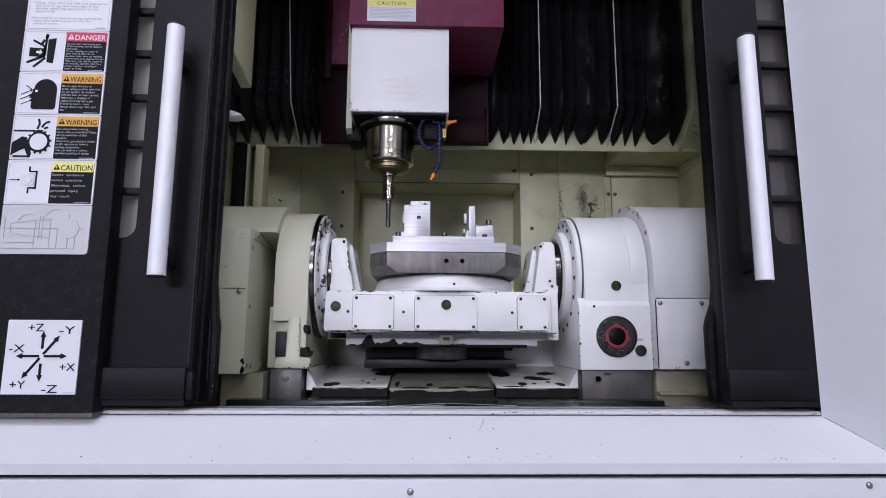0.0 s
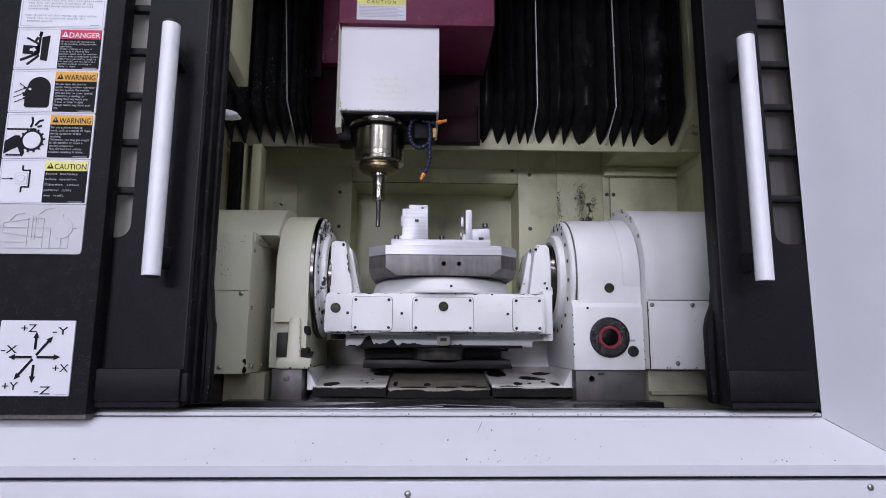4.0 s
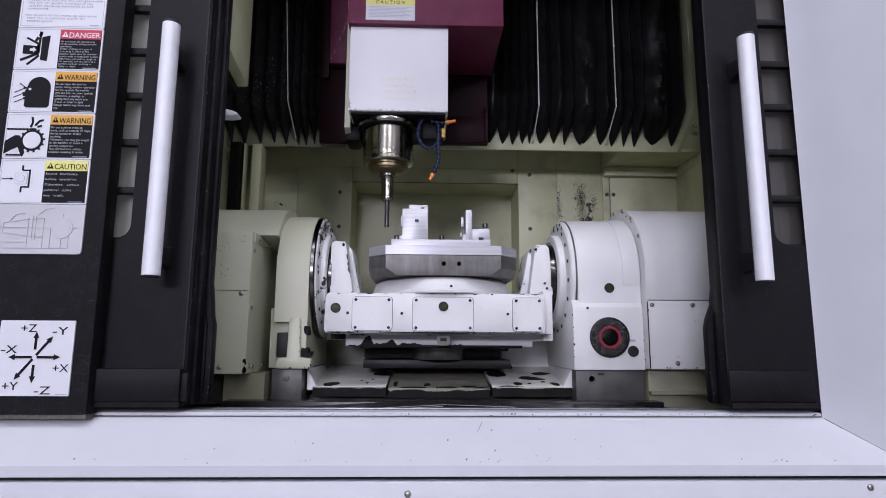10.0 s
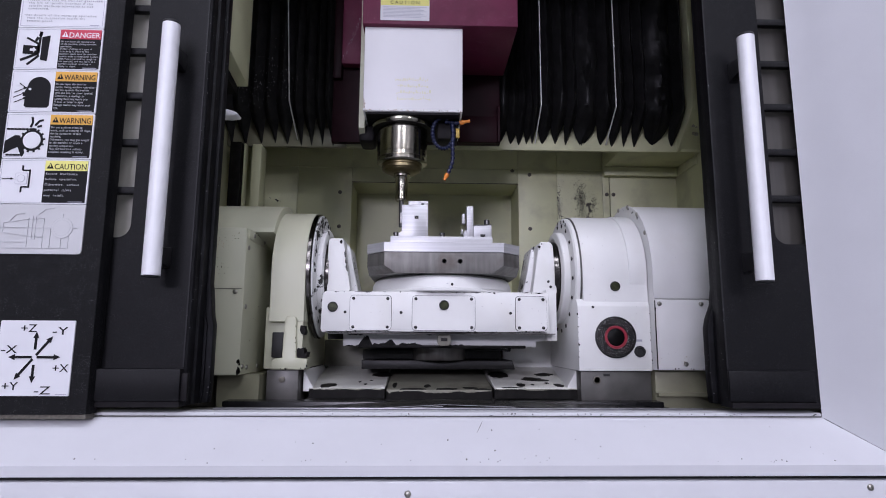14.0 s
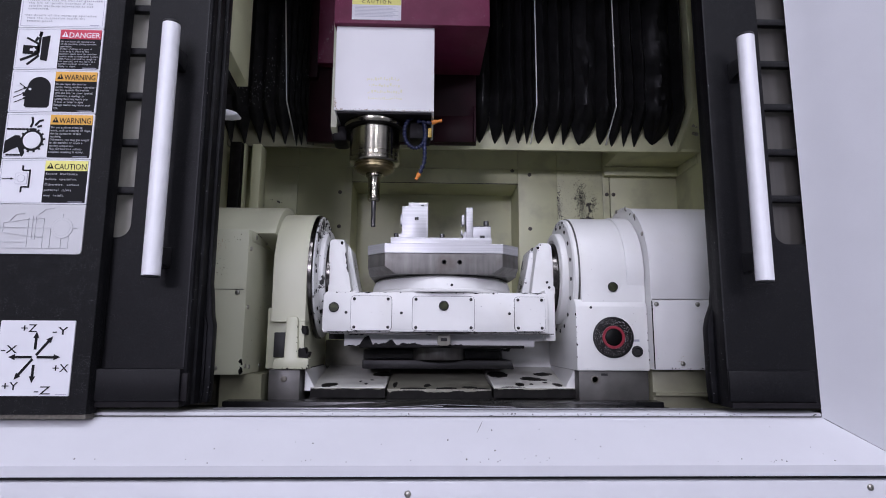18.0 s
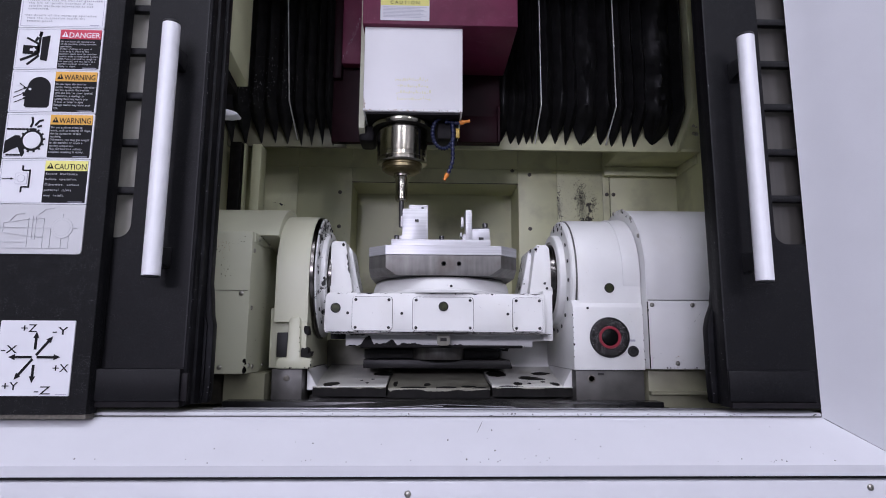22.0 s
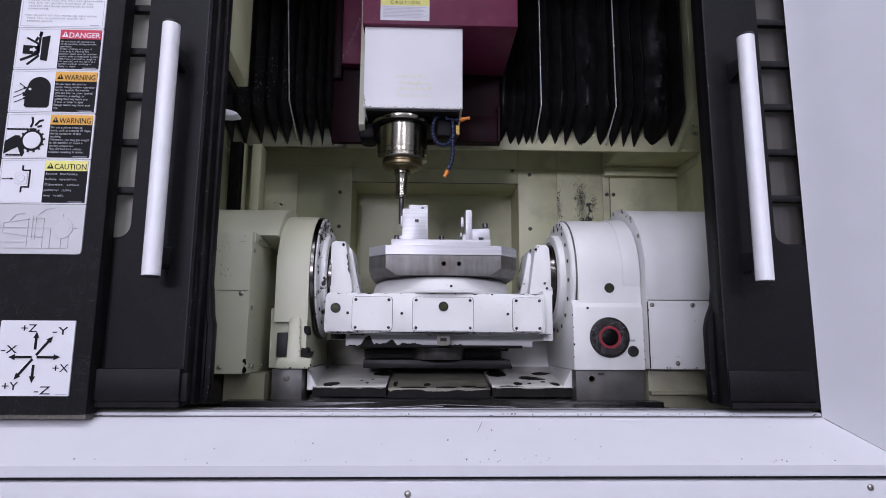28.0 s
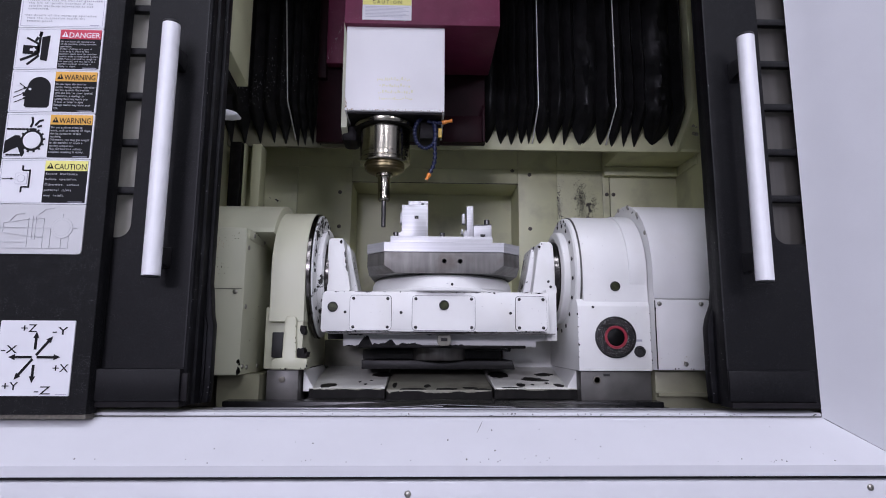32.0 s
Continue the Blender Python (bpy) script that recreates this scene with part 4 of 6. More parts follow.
def bellows_fold(x, width, wrinkle, seed, longer=0.0):
    """One pleat of black fabric: a ridge towards the front, its lower end drawn back to a rounded tip."""
    rng = random.Random(seed)
    bm = bmesh.new()
    drop = rng.uniform(-0.004, 0.004) - longer
    point = 1.0 if longer else rng.choice((0.0, 0.2, 0.5))
    path = [(2.40 - 0.04 * k, 1.650, 1.0, 1.0) for k in range(9)] + [(2.05 - 0.022 * k, 1.650, 1.0, 1.0) for k in range(12)]
    path += [(1.79, 1.664, 0.99, 0.95), (1.775, 1.687, 0.97, 0.8), (1.757 + drop * 0.4, 1.711, 0.80 - 0.16 * point, 0.6), (1.740 + drop * 0.7, 1.732, 0.58 - 0.22 * point, 0.4), (1.726 + drop, 1.748, 0.32 - 0.14 * point, 0.2), (1.716 + drop, 1.757, 0.06, 0.1)]
    lean = rng.uniform(-0.16, 0.16)
    across = (-1.0, -0.72, -0.45, -0.2, 0.0, 0.2, 0.45, 0.72, 1.0)
    rows = []
    for z, y, w, ridge in path:
        loose = wrinkle * (1.0 if 1.74 < z < 2.12 else 0.5)
        sway = noise.noise((seed * 1.7, z * 9, 0.0)) * 0.0030 * loose
        c = x + lean * width * max(0, 1.8 - z) * 6 + sway
        half = width * 0.5 * w
        row = []
        for u in across:
            fall = 0.034 * ridge * abs(u) ** 1.35 + 0.002
            crease = (abs(noise.noise((seed + u * 2.6, z * 38, 3.0))) + 0.5 * abs(noise.noise((seed + u * 5.0, z * 60, 7.0)))) * (0.0062 + 0.004 * (wrinkle > 2)) * loose * (1 - 0.5 * abs(u))
            row.append(bm.verts.new((c + half * u + noise.noise((seed, z * 18, u)) * 0.0022 * loose, y + fall + crease, z)))
        row.append(bm.verts.new((c, y + 0.050 * ridge + 0.008, z)))
        rows.append(row)
    n = len(rows[0])
    for one, two in zip(rows, rows[1:]):
        for i in range(n):
            k = (i + 1) % n
            bm.faces.new((one[i], one[k], two[k], two[i]))
    bm.faces.new(rows[0])
    bm.faces.new(rows[-1][::-1])
    return bm


FOLDS = []


def bellows():
    """Two folding covers between the walls and the carriage; each pleat slides by its share of the carriage's way."""
    left = thing("bellows_cover", (-0.45, 1.70, 1.72), "black folding bellows with pale divider plates and chips", "bellows", "bellows")
    right = thing("bellows_cover", (0.48, 1.70, 1.72), "black crumpled bellows with pale divider plates", "bellows", "bellows")
    # marks: (place, share of the carriage's way); between them the widths of the pleats
    plans = ((left, 0.3, ((-0.665, 0.0), (-0.413, 0.11), (-0.335, 1.0)), ((1, 0.9, 1.1, 1, 0.9, 1.1), (1, 1.1, 0.9, 1)), (1.12, 1.75)),
             (right, 1.0, ((0.160, 1.0), (0.333, 0.19), (0.571, 0.0), (0.800, 0.0)), ((1.1, 1, 0.9, 0.8, 0.6), (1, 0.9, 0.7, 1.5, 0.9), (0.85, 0.7, 0.75, 1.8, 0.8)), (1.12, 1.10, 1.08)))
    for owner, wrinkle, marks, widths, grow in plans:
        for (a, share_a), (b, share_b), ws, g in zip(marks, marks[1:], widths, grow):
            x0 = a
            for w in ws:
                step = (b - a) * w / sum(ws)
                x = x0 + step / 2
                ob = part("fold", bellows_fold(x, step * g, wrinkle * (3.2 if w > 1.4 else 1.3), int(x * 1000) + 7, 0.012 if owner is left else 0.0), BELLOWS_HAZED if owner is left else BELLOWS, owner, sharp=60)
                FOLDS.append((ob, share_a + (share_b - share_a) * (x - a) / (b - a)))
                x0 += step
        for x, share in marks[1:-1]:
            bm = prism([(1.6465, 2.40), (1.6465, 1.7985), (1.757, 1.716), (1.760, 1.7195), (1.6505, 1.8005), (1.6505, 2.40)], "x", x - 0.0014, x + 0.0014)
            if owner is left:
                for v in bm.verts:
                    v.co.x -= (v.co.z - 1.8) * 0.054
            ob = part("divider_plate", bm, DIVIDER, owner, "pale metal divider plate")
            FOLDS.append((ob, share))


def swarf():
    """Bright chips that cling to the bellows beside the tool changer."""
    owner = [ob for ob, share in FOLDS][0].parent
    for x, z, n, spread in ((-0.50, 1.86, 70, 0.05), (-0.47, 1.83, 70, 0.04), (-0.45, 1.93, 24, 0.05), (-0.385, 1.87, 40, 0.025)):
        flecks(owner, (x - 0.05, 1.6485, z - 0.03), (x + 0.05, 1.6485, z + 0.03), n, 0.0007, int(x * -1000), material=SWARF, name="swarf", label="bright metal chips clinging to the fabric", spread=spread, stretch=2.0)
        flecks(owner, (x - 0.05, 1.6485, z - 0.03), (x + 0.05, 1.6485, z + 0.03), 3, 0.0014, int(x * -1000) + 1, material=SWARF, name="swarf", label="bright metal chips clinging to the fabric", spread=spread, stretch=1.6)


# ---- the spindle head ----
HEAD = {}


def spindle_head():
    head = thing("spindle_head", (-0.09, 1.45, 1.66), "maroon painted milling head with a white spindle cover", "spindle head")
    HEAD["head"] = head
    part("front_cover", box(-0.219, 0.169, 1.345, 1.62, 1.876, 2.38, 0.003), MAROON, head, "maroon front cover")
    part("carriage", prism([(-0.335, 1.640), (0.160, 1.640), (0.160, 1.66), (-0.335, 1.66)], "z", 1.672, 2.40, 0.002), SHADED_MAROON, head, "maroon carriage plate darkened for the head's shade")
    part("carriage_step", box(0.035, 0.150, 1.625, 1.6395, 1.672, 1.752, 0.002), SHADED_MAROON, head, "maroon lower step darkened for the head's shade")
    part("carriage_edge", box(0.1505, 0.158, 1.618, 1.6395, 1.672, 1.782, 0.001), SHADED_MAROON, head)
    part("cable_duct", box(-0.334, -0.309, 1.622, 1.6395, 1.862, 2.38, 0.002), SHADED_MAROON, head)
    part("cable_duct", box(-0.307, -0.245, 1.605, 1.635, 1.899, 2.38, 0.002), MAROON, head, "speckled maroon duct")
    lab = part("caution_sticker", box(-0.175, -0.053, 1.3435, 1.345, 1.886, 1.96, 0.0004), STICKER, head, "white caution sticker with a yellow band")
    part("yellow_band", box(-0.1745, -0.0535, 1.3428, 1.3434, 1.926, 1.9595), CAUTION_YELLOW, lab)
    lettering("caution_word", "CAUTION", 0.0125, (-0.114, 1.3426, 1.9395), lab, INK, 1.25, "CENTER", 1.5, label="the word CAUTION", width=0.072)
    for k in range(8):
        part("print_line", box(-0.168, -0.060 - 0.007 * (k * 5 % 3), 1.3430, 1.3434, 1.9205 - 0.0038 * k, 1.9219 - 0.0038 * k), PALE_RULE, lab)
    # the white ram cover slides up and down behind the front cover
    ram = part("ram_cover", box(-0.214, 0.031, 1.360, 1.57, 1.655, 2.05, 0.0025), surface("worn_white_cover", (0.79, 0.79, 0.80), 0.38, grain=(9, 0.02), stain=(5, 0.12, (0.62, 0.60, 0.50)), bump=(300, 0.08), chips=(42, 0.93, (0.36, 0.27, 0.16), 2, -0.005, 0.015, 0.30)), head, "white spindle cover with a rusty lower edge")
    HEAD["ram"] = ram
    part("side_sheet", prism([(1.42, 1.634), (1.445, 1.624), (1.49, 1.621), (1.52, 1.66), (1.57, 1.70), (1.57, 2.05), (1.42, 2.05)], "x", -0.230, -0.2155), IVORY_CAST, ram, "worn ivory side sheet")
    part("underside", box(-0.208, 0.025, 1.366, 1.57, 1.6500, 1.6546), DULL_BLACK, ram, "dark underside")
    part("hose_block", box(-0.03, 0.022, 1.41, 1.47, 1.604, 1.6496, 0.003), DULL_BLACK, ram)
    part("motor_cover", box(-0.232, -0.19, 1.44, 1.52, 1.605, 1.6496, 0.012), DULL_BLACK, ram)
    ax, ay = -0.1195, 1.45
    part("flange", turned([(0.0785, 1.6498), (0.0800, 1.6485), (0.0800, 1.6385), (0.0785, 1.6365), (0.068, 1.6360)], (ax, ay, 0), "z", 64), CHROME, ram, "oily steel flange")
    # Dark ring added to shade the underside of the steel flange.
    part("flange_underside", turned([(0.0780, 1.63595), (0.0780, 1.6350), (0.0656, 1.6350)], (ax, ay, 0), "z", 64), BARE_AND_SHADED, ram, "flange underside darkened for shade")
    part("spindle_nose", turned([(0.0645, 1.6349), (0.0645, 1.5700), (0.0638, 1.5695), (0.0638, 1.5685), (0.0645, 1.568), (0.0648, 1.5590), (0.0630, 1.5575), (0.0630, 1.5560), (0.0650, 1.5545), (0.0650, 1.5480), (0.060, 1.5445), (0.053, 1.5437)], (ax, ay, 0), "z", 64), CHROME, ram, "polished steel spindle nose")
    part("brass_ring", turned([(0.0515, 1.5436), (0.0515, 1.5405), (0.0480, 1.5393), (0.0480, 1.5365), (0.0505, 1.5350), (0.0505, 1.5315), (0.0460, 1.5295), (0.0450, 1.5270), (0.0380, 1.5235), (0.0300, 1.5215)], (ax, ay, 0), "z", 64), BRASS, ram, "tarnished brass ring")
    part("tool_holder", turned([(0.0215, 1.5214), (0.0215, 1.5195), (0.0200, 1.519), (0.0200, 1.5175), (0.0220, 1.5168), (0.0216, 1.5135), (0.0175, 1.5120), (0.0165, 1.509), (0.0150, 1.468), (0.0158, 1.466), (0.0158, 1.456), (0.0150, 1.452), (0.0125, 1.4495), (0.008, 1.449)], (ax, ay, 0), "z", 40), CHROME, ram, "slim steel tool holder")
    bm = turned([(0.0062, 1.4488), (0.0062, 1.424), (0.0058, 1.423), (0.0058, 1.3835), (0.0050, 1.383)], (ax, ay, 0), "z", 20)
    part("end_mill", bm, TOOL, ram, "dark end mill")
    # coolant hoses of short blue links
    def hose(points, radius, name):
        bm = bmesh.new()
        for a, b in zip(points, points[1:]):
            a, b = Vector(a), Vector(b)
            d = (b - a)
            q = d.to_track_quat("Z", "Y").to_matrix().to_4x4()
            own = turned([(radius * 0.62, 0), (radius * 0.95, d.length * 0.12), (radius, d.length * 0.4), (radius * 0.62, d.length * 0.72), (radius * 0.55, d.length)], (0, 0, 0), "z", 10)
            bmesh.ops.transform(own, matrix=Matrix.Translation(a) @ q, verts=own.verts)
            bm = add(bm, own)
        return part(name, bm, BLUE, ram, "blue jointed coolant hose")
    loop = [(-0.0155 - 0.027 * math.sin(radians(a)), 1.396 + 0.00004 * a, 1.616 + 0.040 * math.cos(radians(a))) for a in range(-25, 320, 13)]
    hose(loop, 0.0060, "coolant_hose")
    top = [(-0.011, 1.402, 1.648), (0.002, 1.402, 1.645), (0.014, 1.402, 1.643), (0.026, 1.402, 1.6435)]
    hose(top, 0.0062, "coolant_hose")
    hang = [(0.008, 1.405, 1.640), (0.009, 1.405, 1.628), (0.0095, 1.405, 1.616), (0.0095, 1.405, 1.604), (0.009, 1.405, 1.592), (0.0085, 1.405, 1.580), (0.009, 1.405, 1.568), (0.0095, 1.405, 1.556), (0.0085, 1.405, 1.544), (0.0055, 1.405, 1.532), (0.001, 1.405, 1.521), (-0.004, 1.405, 1.511)]
    hose(hang, 0.0058, "coolant_hose")

    def nozzle(a, b):
        a, b = Vector(a), Vector(b)
        d = b - a
        own = turned([(0.0055, 0), (0.0062, d.length * 0.25), (0.0036, d.length * 0.6), (0.0042, d.length)], (0, 0, 0), "z", 12)
        bmesh.ops.transform(own, matrix=Matrix.Translation(a) @ d.to_track_quat("Z", "Y").to_matrix().to_4x4(), verts=own.verts)
        part("nozzle", own, ORANGE, ram, "orange plastic nozzle")
    nozzle((0.026, 1.402, 1.6435), (0.052, 1.400, 1.6485))
    nozzle((-0.004, 1.405, 1.511), (-0.012, 1.405, 1.495))
    flecks(head, (-0.305, 1.6046, 1.91), (-0.247, 1.6046, 2.06), 90, 0.0008, 34, material=SWARF, name="swarf", label="fine bright chips on the maroon paint", spread=0.004)
    flecks(head, (-0.21, 1.3447, 1.885), (0.16, 1.3447, 1.90), 40, 0.0005, 35, material=SWARF, name="swarf", label="fine bright chips on the maroon paint", spread=0.008)
    part("valve_tag", box(0.017, 0.026, 1.404, 1.412, 1.606, 1.630, 0.001), YELLOW_PLASTIC, ram, "yellow valve tag")
    part("valve_tag", box(0.001, 0.0045, 1.412, 1.416, 1.606, 1.628, 0.001), YELLOW_PLASTIC, ram)
    flecks(ram, (-0.210, 1.3598, 1.6575), (0.028, 1.3598, 1.6575), 80, 0.0013, 31, material=GRIME, name="grime", label="brown grime along the lower edge", spread=0.0015)
    flecks(ram, (-0.212, 1.3598, 1.66), (-0.212, 1.3598, 1.69), 30, 0.0016, 32, material=GRIME, name="grime", label="brown grime at the corner", spread=0.003)
    flecks(ram, (-0.2305, 1.43, 1.66), (-0.2305, 1.50, 1.70), 30, 0.003, 33, "-x", GRIME, "grime", "brown grime on the side sheet", 0.01)
    rng = random.Random(8)
    for r in range(4):
        x = -0.133 + rng.uniform(-0.004, 0.004)
        for k in range(17 + rng.randint(-3, 2)):
            w, h = rng.uniform(0.0012, 0.0050), rng.uniform(0.0015, 0.0075)
            z = 1.735 - 0.0165 * r + rng.uniform(-0.002, 0.002)
            part("faded_print", box(x, x + w, 1.3592, 1.3600, z, z + h), FADED_YELLOW, ram)
            x += w + rng.uniform(0.0008, 0.0035)


# ---- the tilting rotary table ----
TABLE = {}
AY, AZ = 1.42, 1.253


def arch(y_front, y_back, z_low, cy, cz, r, n=18):
    """A housing's outline in (y, z): upright sides under a round top."""
    return [(y_back, z_low), (y_front, z_low)] + [(cy - r * math.cos(radians(a)), cz + r * math.sin(radians(a))) for a in [180 * i / n for i in range(n + 1)]]


def torn(owner, x0, x1, y, z, low, high, seed, paint=None, rise=False):
    """A patch of torn paint with a ragged edge that hangs, or rises, from the height z on a front face at y."""
    rng = random.Random(seed)
    n = max(8, int((x1 - x0) / 0.0010))
    fine = min(1.0, (x1 - x0) / 0.12)
    lobes = [(rng.uniform(0.5, 3.5) * 2 * math.pi * fine, rng.uniform(0, 6.28), w) for w in (0.5, 0.4)] + [(rng.uniform(4, 9) * 2 * math.pi * fine, rng.uniform(0, 6.28), 0.22)]
    points = [(x0, z), (x1, z)]
    step = 0.0
    for i in range(n + 1):
        f = i / n
        step = rng.uniform(-0.14, 0.14) if rng.random() < 0.3 else step
        d = 0.58 + 0.6 * sum(w * math.sin(k * f + ph) for k, ph, w in lobes) + step
        d = low + (high - low) * min(1, max(0, d))
        points.append((x1 - (x1 - x0) * f, z + (1 if rise else -1) * max(0.0004, d * min(1, f * (x1 - x0) / 0.012 + 0.05, (1 - f) * (x1 - x0) / 0.012 + 0.05))))
    if paint:
        return part("paint_flap", prism(points, "y", y - 0.0003, y + 0.0004), paint, owner, "torn remains of pale paint")
    return part("bare_patch", prism(points, "y", y - 0.0003, y + 0.002), BARE_AND_SHADED, owner, "bare dark metal under torn paint")


def ragged(owner, cx, cy, rx, ry, z0, y0, k):
    """A ragged bare patch that lies on a sloped plate."""
    rng = random.Random(int(cx * 9973) + int(cy * 7919))
    own = bmesh.new()
    top, low = [], []
    n = 26
    r = 1.0
    for i in range(n):
        a = 2 * math.pi * i / n
        r = min(1.25, max(0.65, r + rng.uniform(-0.22, 0.22)))
        x, y = cx + rx * r * math.cos(a), max(y0 + 0.0015, cy + ry * r * math.sin(a))
        z = z0 + k * (y - y0)
        top.append(own.verts.new((x, y, z + 0.0007)))
        low.append(own.verts.new((x, y, z - 0.0004)))
    own.faces.new(top)
    own.faces.new(low[::-1])
    for i in range(n):
        own.faces.new((top[i], low[i], low[(i + 1) % n], top[(i + 1) % n]))
    return part("bare_patch", own, BARE_AND_SHADED, owner, "bare dark metal under torn paint")


# (x, y, half width, half depth, on the middle plate)
BLOBS = [(-0.215, 1.319, 0.019, 0.026, 0), (-0.100, 1.445, 0.021, 0.028, 0), (0.181, 1.443, 0.021, 0.029, 0), (0.257, 1.391, 0.030, 0.027, 0), (0.294, 1.445, 0.020, 0.020, 0), (0.218, 1.330, 0.012, 0.022, 0),
         (0.192, 1.300, 0.028, 0.014, 0), (0.304, 1.331, 0.010, 0.016, 0), (0.008, 1.353, 0.008, 0.014, 1), (-0.067, 1.363, 0.0065, 0.030, 1), (0.102, 1.338, 0.019, 0.011, 1), (-0.030, 1.322, 0.030, 0.010, 1),
         (0.045, 1.324, 0.026, 0.014, 1), (0.130, 1.322, 0.020, 0.012, 1), (-0.13, 1.335, 0.004, 0.006, 0), (-0.145, 1.36, 0.003, 0.005, 0), (-0.12, 1.375, 0.004, 0.005, 0), (0.245, 1.335, 0.004, 0.006, 0), (0.28, 1.352, 0.006, 0.008, 0)]


def table():
    t = thing("trunnion_table", (0.04, 1.42, 0.95), "white tilting rotary table with chipped paint and round housings", "rotary table")
    TABLE["table"] = t
    cap = dome_screw("cover_screw", 0.0052, 0.0034)
    sock = socket_screw("socket_bolt", 0.0042, 0.004)
    # right housing
    body = part("right_housing", prism(arch(AY - 0.150, AY + 0.150, 1.05, AY, AZ, 0.150), "x", 0.349, 0.492), WHITE_CAST, t, "round-topped white drive housing", sharp=30)
    part("housing_band", prism([(AY - 0.153 * math.cos(radians(a)), AZ + 0.153 * math.sin(radians(a))) for a in range(-18, 181, 9)] + [(AY, AZ)], "x", 0.452, 0.492, 0.0015), WHITE_CAST, body, sharp=30)
    part("gearbox", prism([(1.263, 1.037), (1.263, 1.1765), (1.2745, 1.1925), (1.57, 1.1925), (1.57, 1.037)], "x", 0.333, 0.4925, 0.002), WHITE_CAST, t, "square white gearbox front")
    part("cover", prism(arch(AY - 0.176, AY + 0.176, 1.192, AY, AZ, 0.178), "x", 0.496, 0.874, 0.003), WHITE_CAST, t, "large round-topped sheet cover", sharp=30)
    part("cover_lower", box(0.496, 0.874, AY - 0.177, AY + 0.17, 1.040, 1.1905, 0.002), WHITE_CAST, t, "lower cover sheet")
    part("cover_flange", prism(arch(AY - 0.1795, AY + 0.1795, 1.041, AY, AZ, 0.1800), "x", 0.4935, 0.4955), WHITE_CAST, t, "worn cover edge", sharp=30)
    part("dark_joint", box(0.4937, 0.4957, 1.2388, 1.2404, 1.042, 1.188), BARE_AND_SHADED, t, "dark rusty joint")
    for a in range(30, 100, 22):
        piece("cover_screw", cap, pose(0.4932, AY - 0.172 * math.cos(radians(a)), AZ + 0.178 * math.sin(radians(a)), 0, 0, -90), t)
    for x, z in ((0.506, 1.181), (0.597, 1.181), (0.557, 1.053)):
        piece("cover_screw", cap, pose(x, AY - 0.1772, z), t, "domed zinc screw")
    part("skirt", box(0.500, 0.86, AY - 0.15, AY + 0.15, 0.955, 1.0395, 0.002), SHADED_CREAM, t, "cream skirt sheet darkened for shade")
    part("skirt_rib", box(0.500, 0.86, AY - 0.165, AY - 0.1505, 0.985, 0.992), SHADED_CREAM, t)
    base = part("base", box(0.337, 0.4905, 1.268, 1.58, 0.945, 1.0365, 0.002), BASE_STEEL, t, "dark oily steel foot")
    part("base_bolt", turned([(0.0085, 1.268), (0.0085, 1.2665), (0.0065, 1.2662), (0.005, 1.271)], (0.372, 0, 1.018), "y", 16), DIRTY_BOLT, base)
    part("base_bolt", turned([(0.006, 1.268), (0.006, 1.2665), (0.004, 1.2662)], (0.365, 0, 0.968), "y", 12), HOLE, base)
    part("type_plate", box(0.386, 0.400, 1.267, 1.268, 1.026, 1.031), HOLE, base)
    # face ring of the right housing
    ring = part("face_ring", turned([(0.147, 0.349), (0.147, 0.338), (0.143, 0.334), (0.101, 0.331), (0.099, 0.336)], (0, AY, AZ), "x", 72), WHITE_CAST, t, "white bolted face ring", sharp=25)
    part("inner_ring", turned([(0.1130, 0.3325), (0.1125, 0.3190), (0.1105, 0.3165), (0.0960, 0.3140), (0.0935, 0.3170)], (0, AY, AZ), "x", 64), WHITE_CAST, ring, "raised white inner ring", sharp=25)
    part("dark_joint", turned([(0.1488, 0.3488), (0.1488, 0.3452)], (0, AY, AZ), "x", 72), BASE_STEEL, ring)
    part("bearing_ring", turned([(0.098, 0.336), (0.098, 0.329), (0.094, 0.328), (0.070, 0.328)], (0, AY, AZ), "x", 64), OILY_DARK, ring, "shiny bearing ring")
    for k in range(18):
        a = 2 * math.pi * k / 18 + 0.1
        piece("ring_bolt", sock, pose(0.3322, AY + 0.1285 * math.cos(a), AZ + 0.1285 * math.sin(a), 0, 0, -90), t)
    # dials on the right housing
    dial = part("sight_dial", turned([(0.0415, 1.2625), (0.0410, 1.2602), (0.0385, 1.2598), (0.0250, 1.2606)], (0.4145, 0, 1.109), "y", 48), DIRTY_BLACK, t, "black dial ring covered with chips")
    part("dial_rim", turned([(0.0450, 1.263), (0.0446, 1.2600), (0.0422, 1.2590), (0.0412, 1.2612)], (0.4145, 0, 1.109), "y", 48), HOLE, dial, "black raised rim")
    part("red_ring", turned([(0.0250, 1.2606), (0.0246, 1.2580), (0.0202, 1.2580), (0.0188, 1.2600)], (0.4145, 0, 1.109), "y", 40), RED_RING, dial, "red inner ring")
    part("dial_glass", turned([(0.0192, 1.2600), (0.0185, 1.2595)], (0.4145, 0, 1.109), "y", 32), BLACK_GLASS, dial)
    part("plug", turned([(0.0125, 1.263), (0.0120, 1.2605), (0.008, 1.2602), (0.0065, 1.2625)], (0.4665, 0, 1.0785), "y", 28), HOLE, t, "black plug")
    part("plug_mark", box(0.459, 0.472, 1.2624, 1.263, 1.1000, 1.1045), RULE, t)
    window = part("inspection_window", turned([(0.0112, 1.272), (0.0108, 1.2670), (0.0095, 1.2668), (0.0088, 1.2690)], (0.420, 0, 1.2205), "y", 28), HOLE, t, "round black-rimmed sight glass")
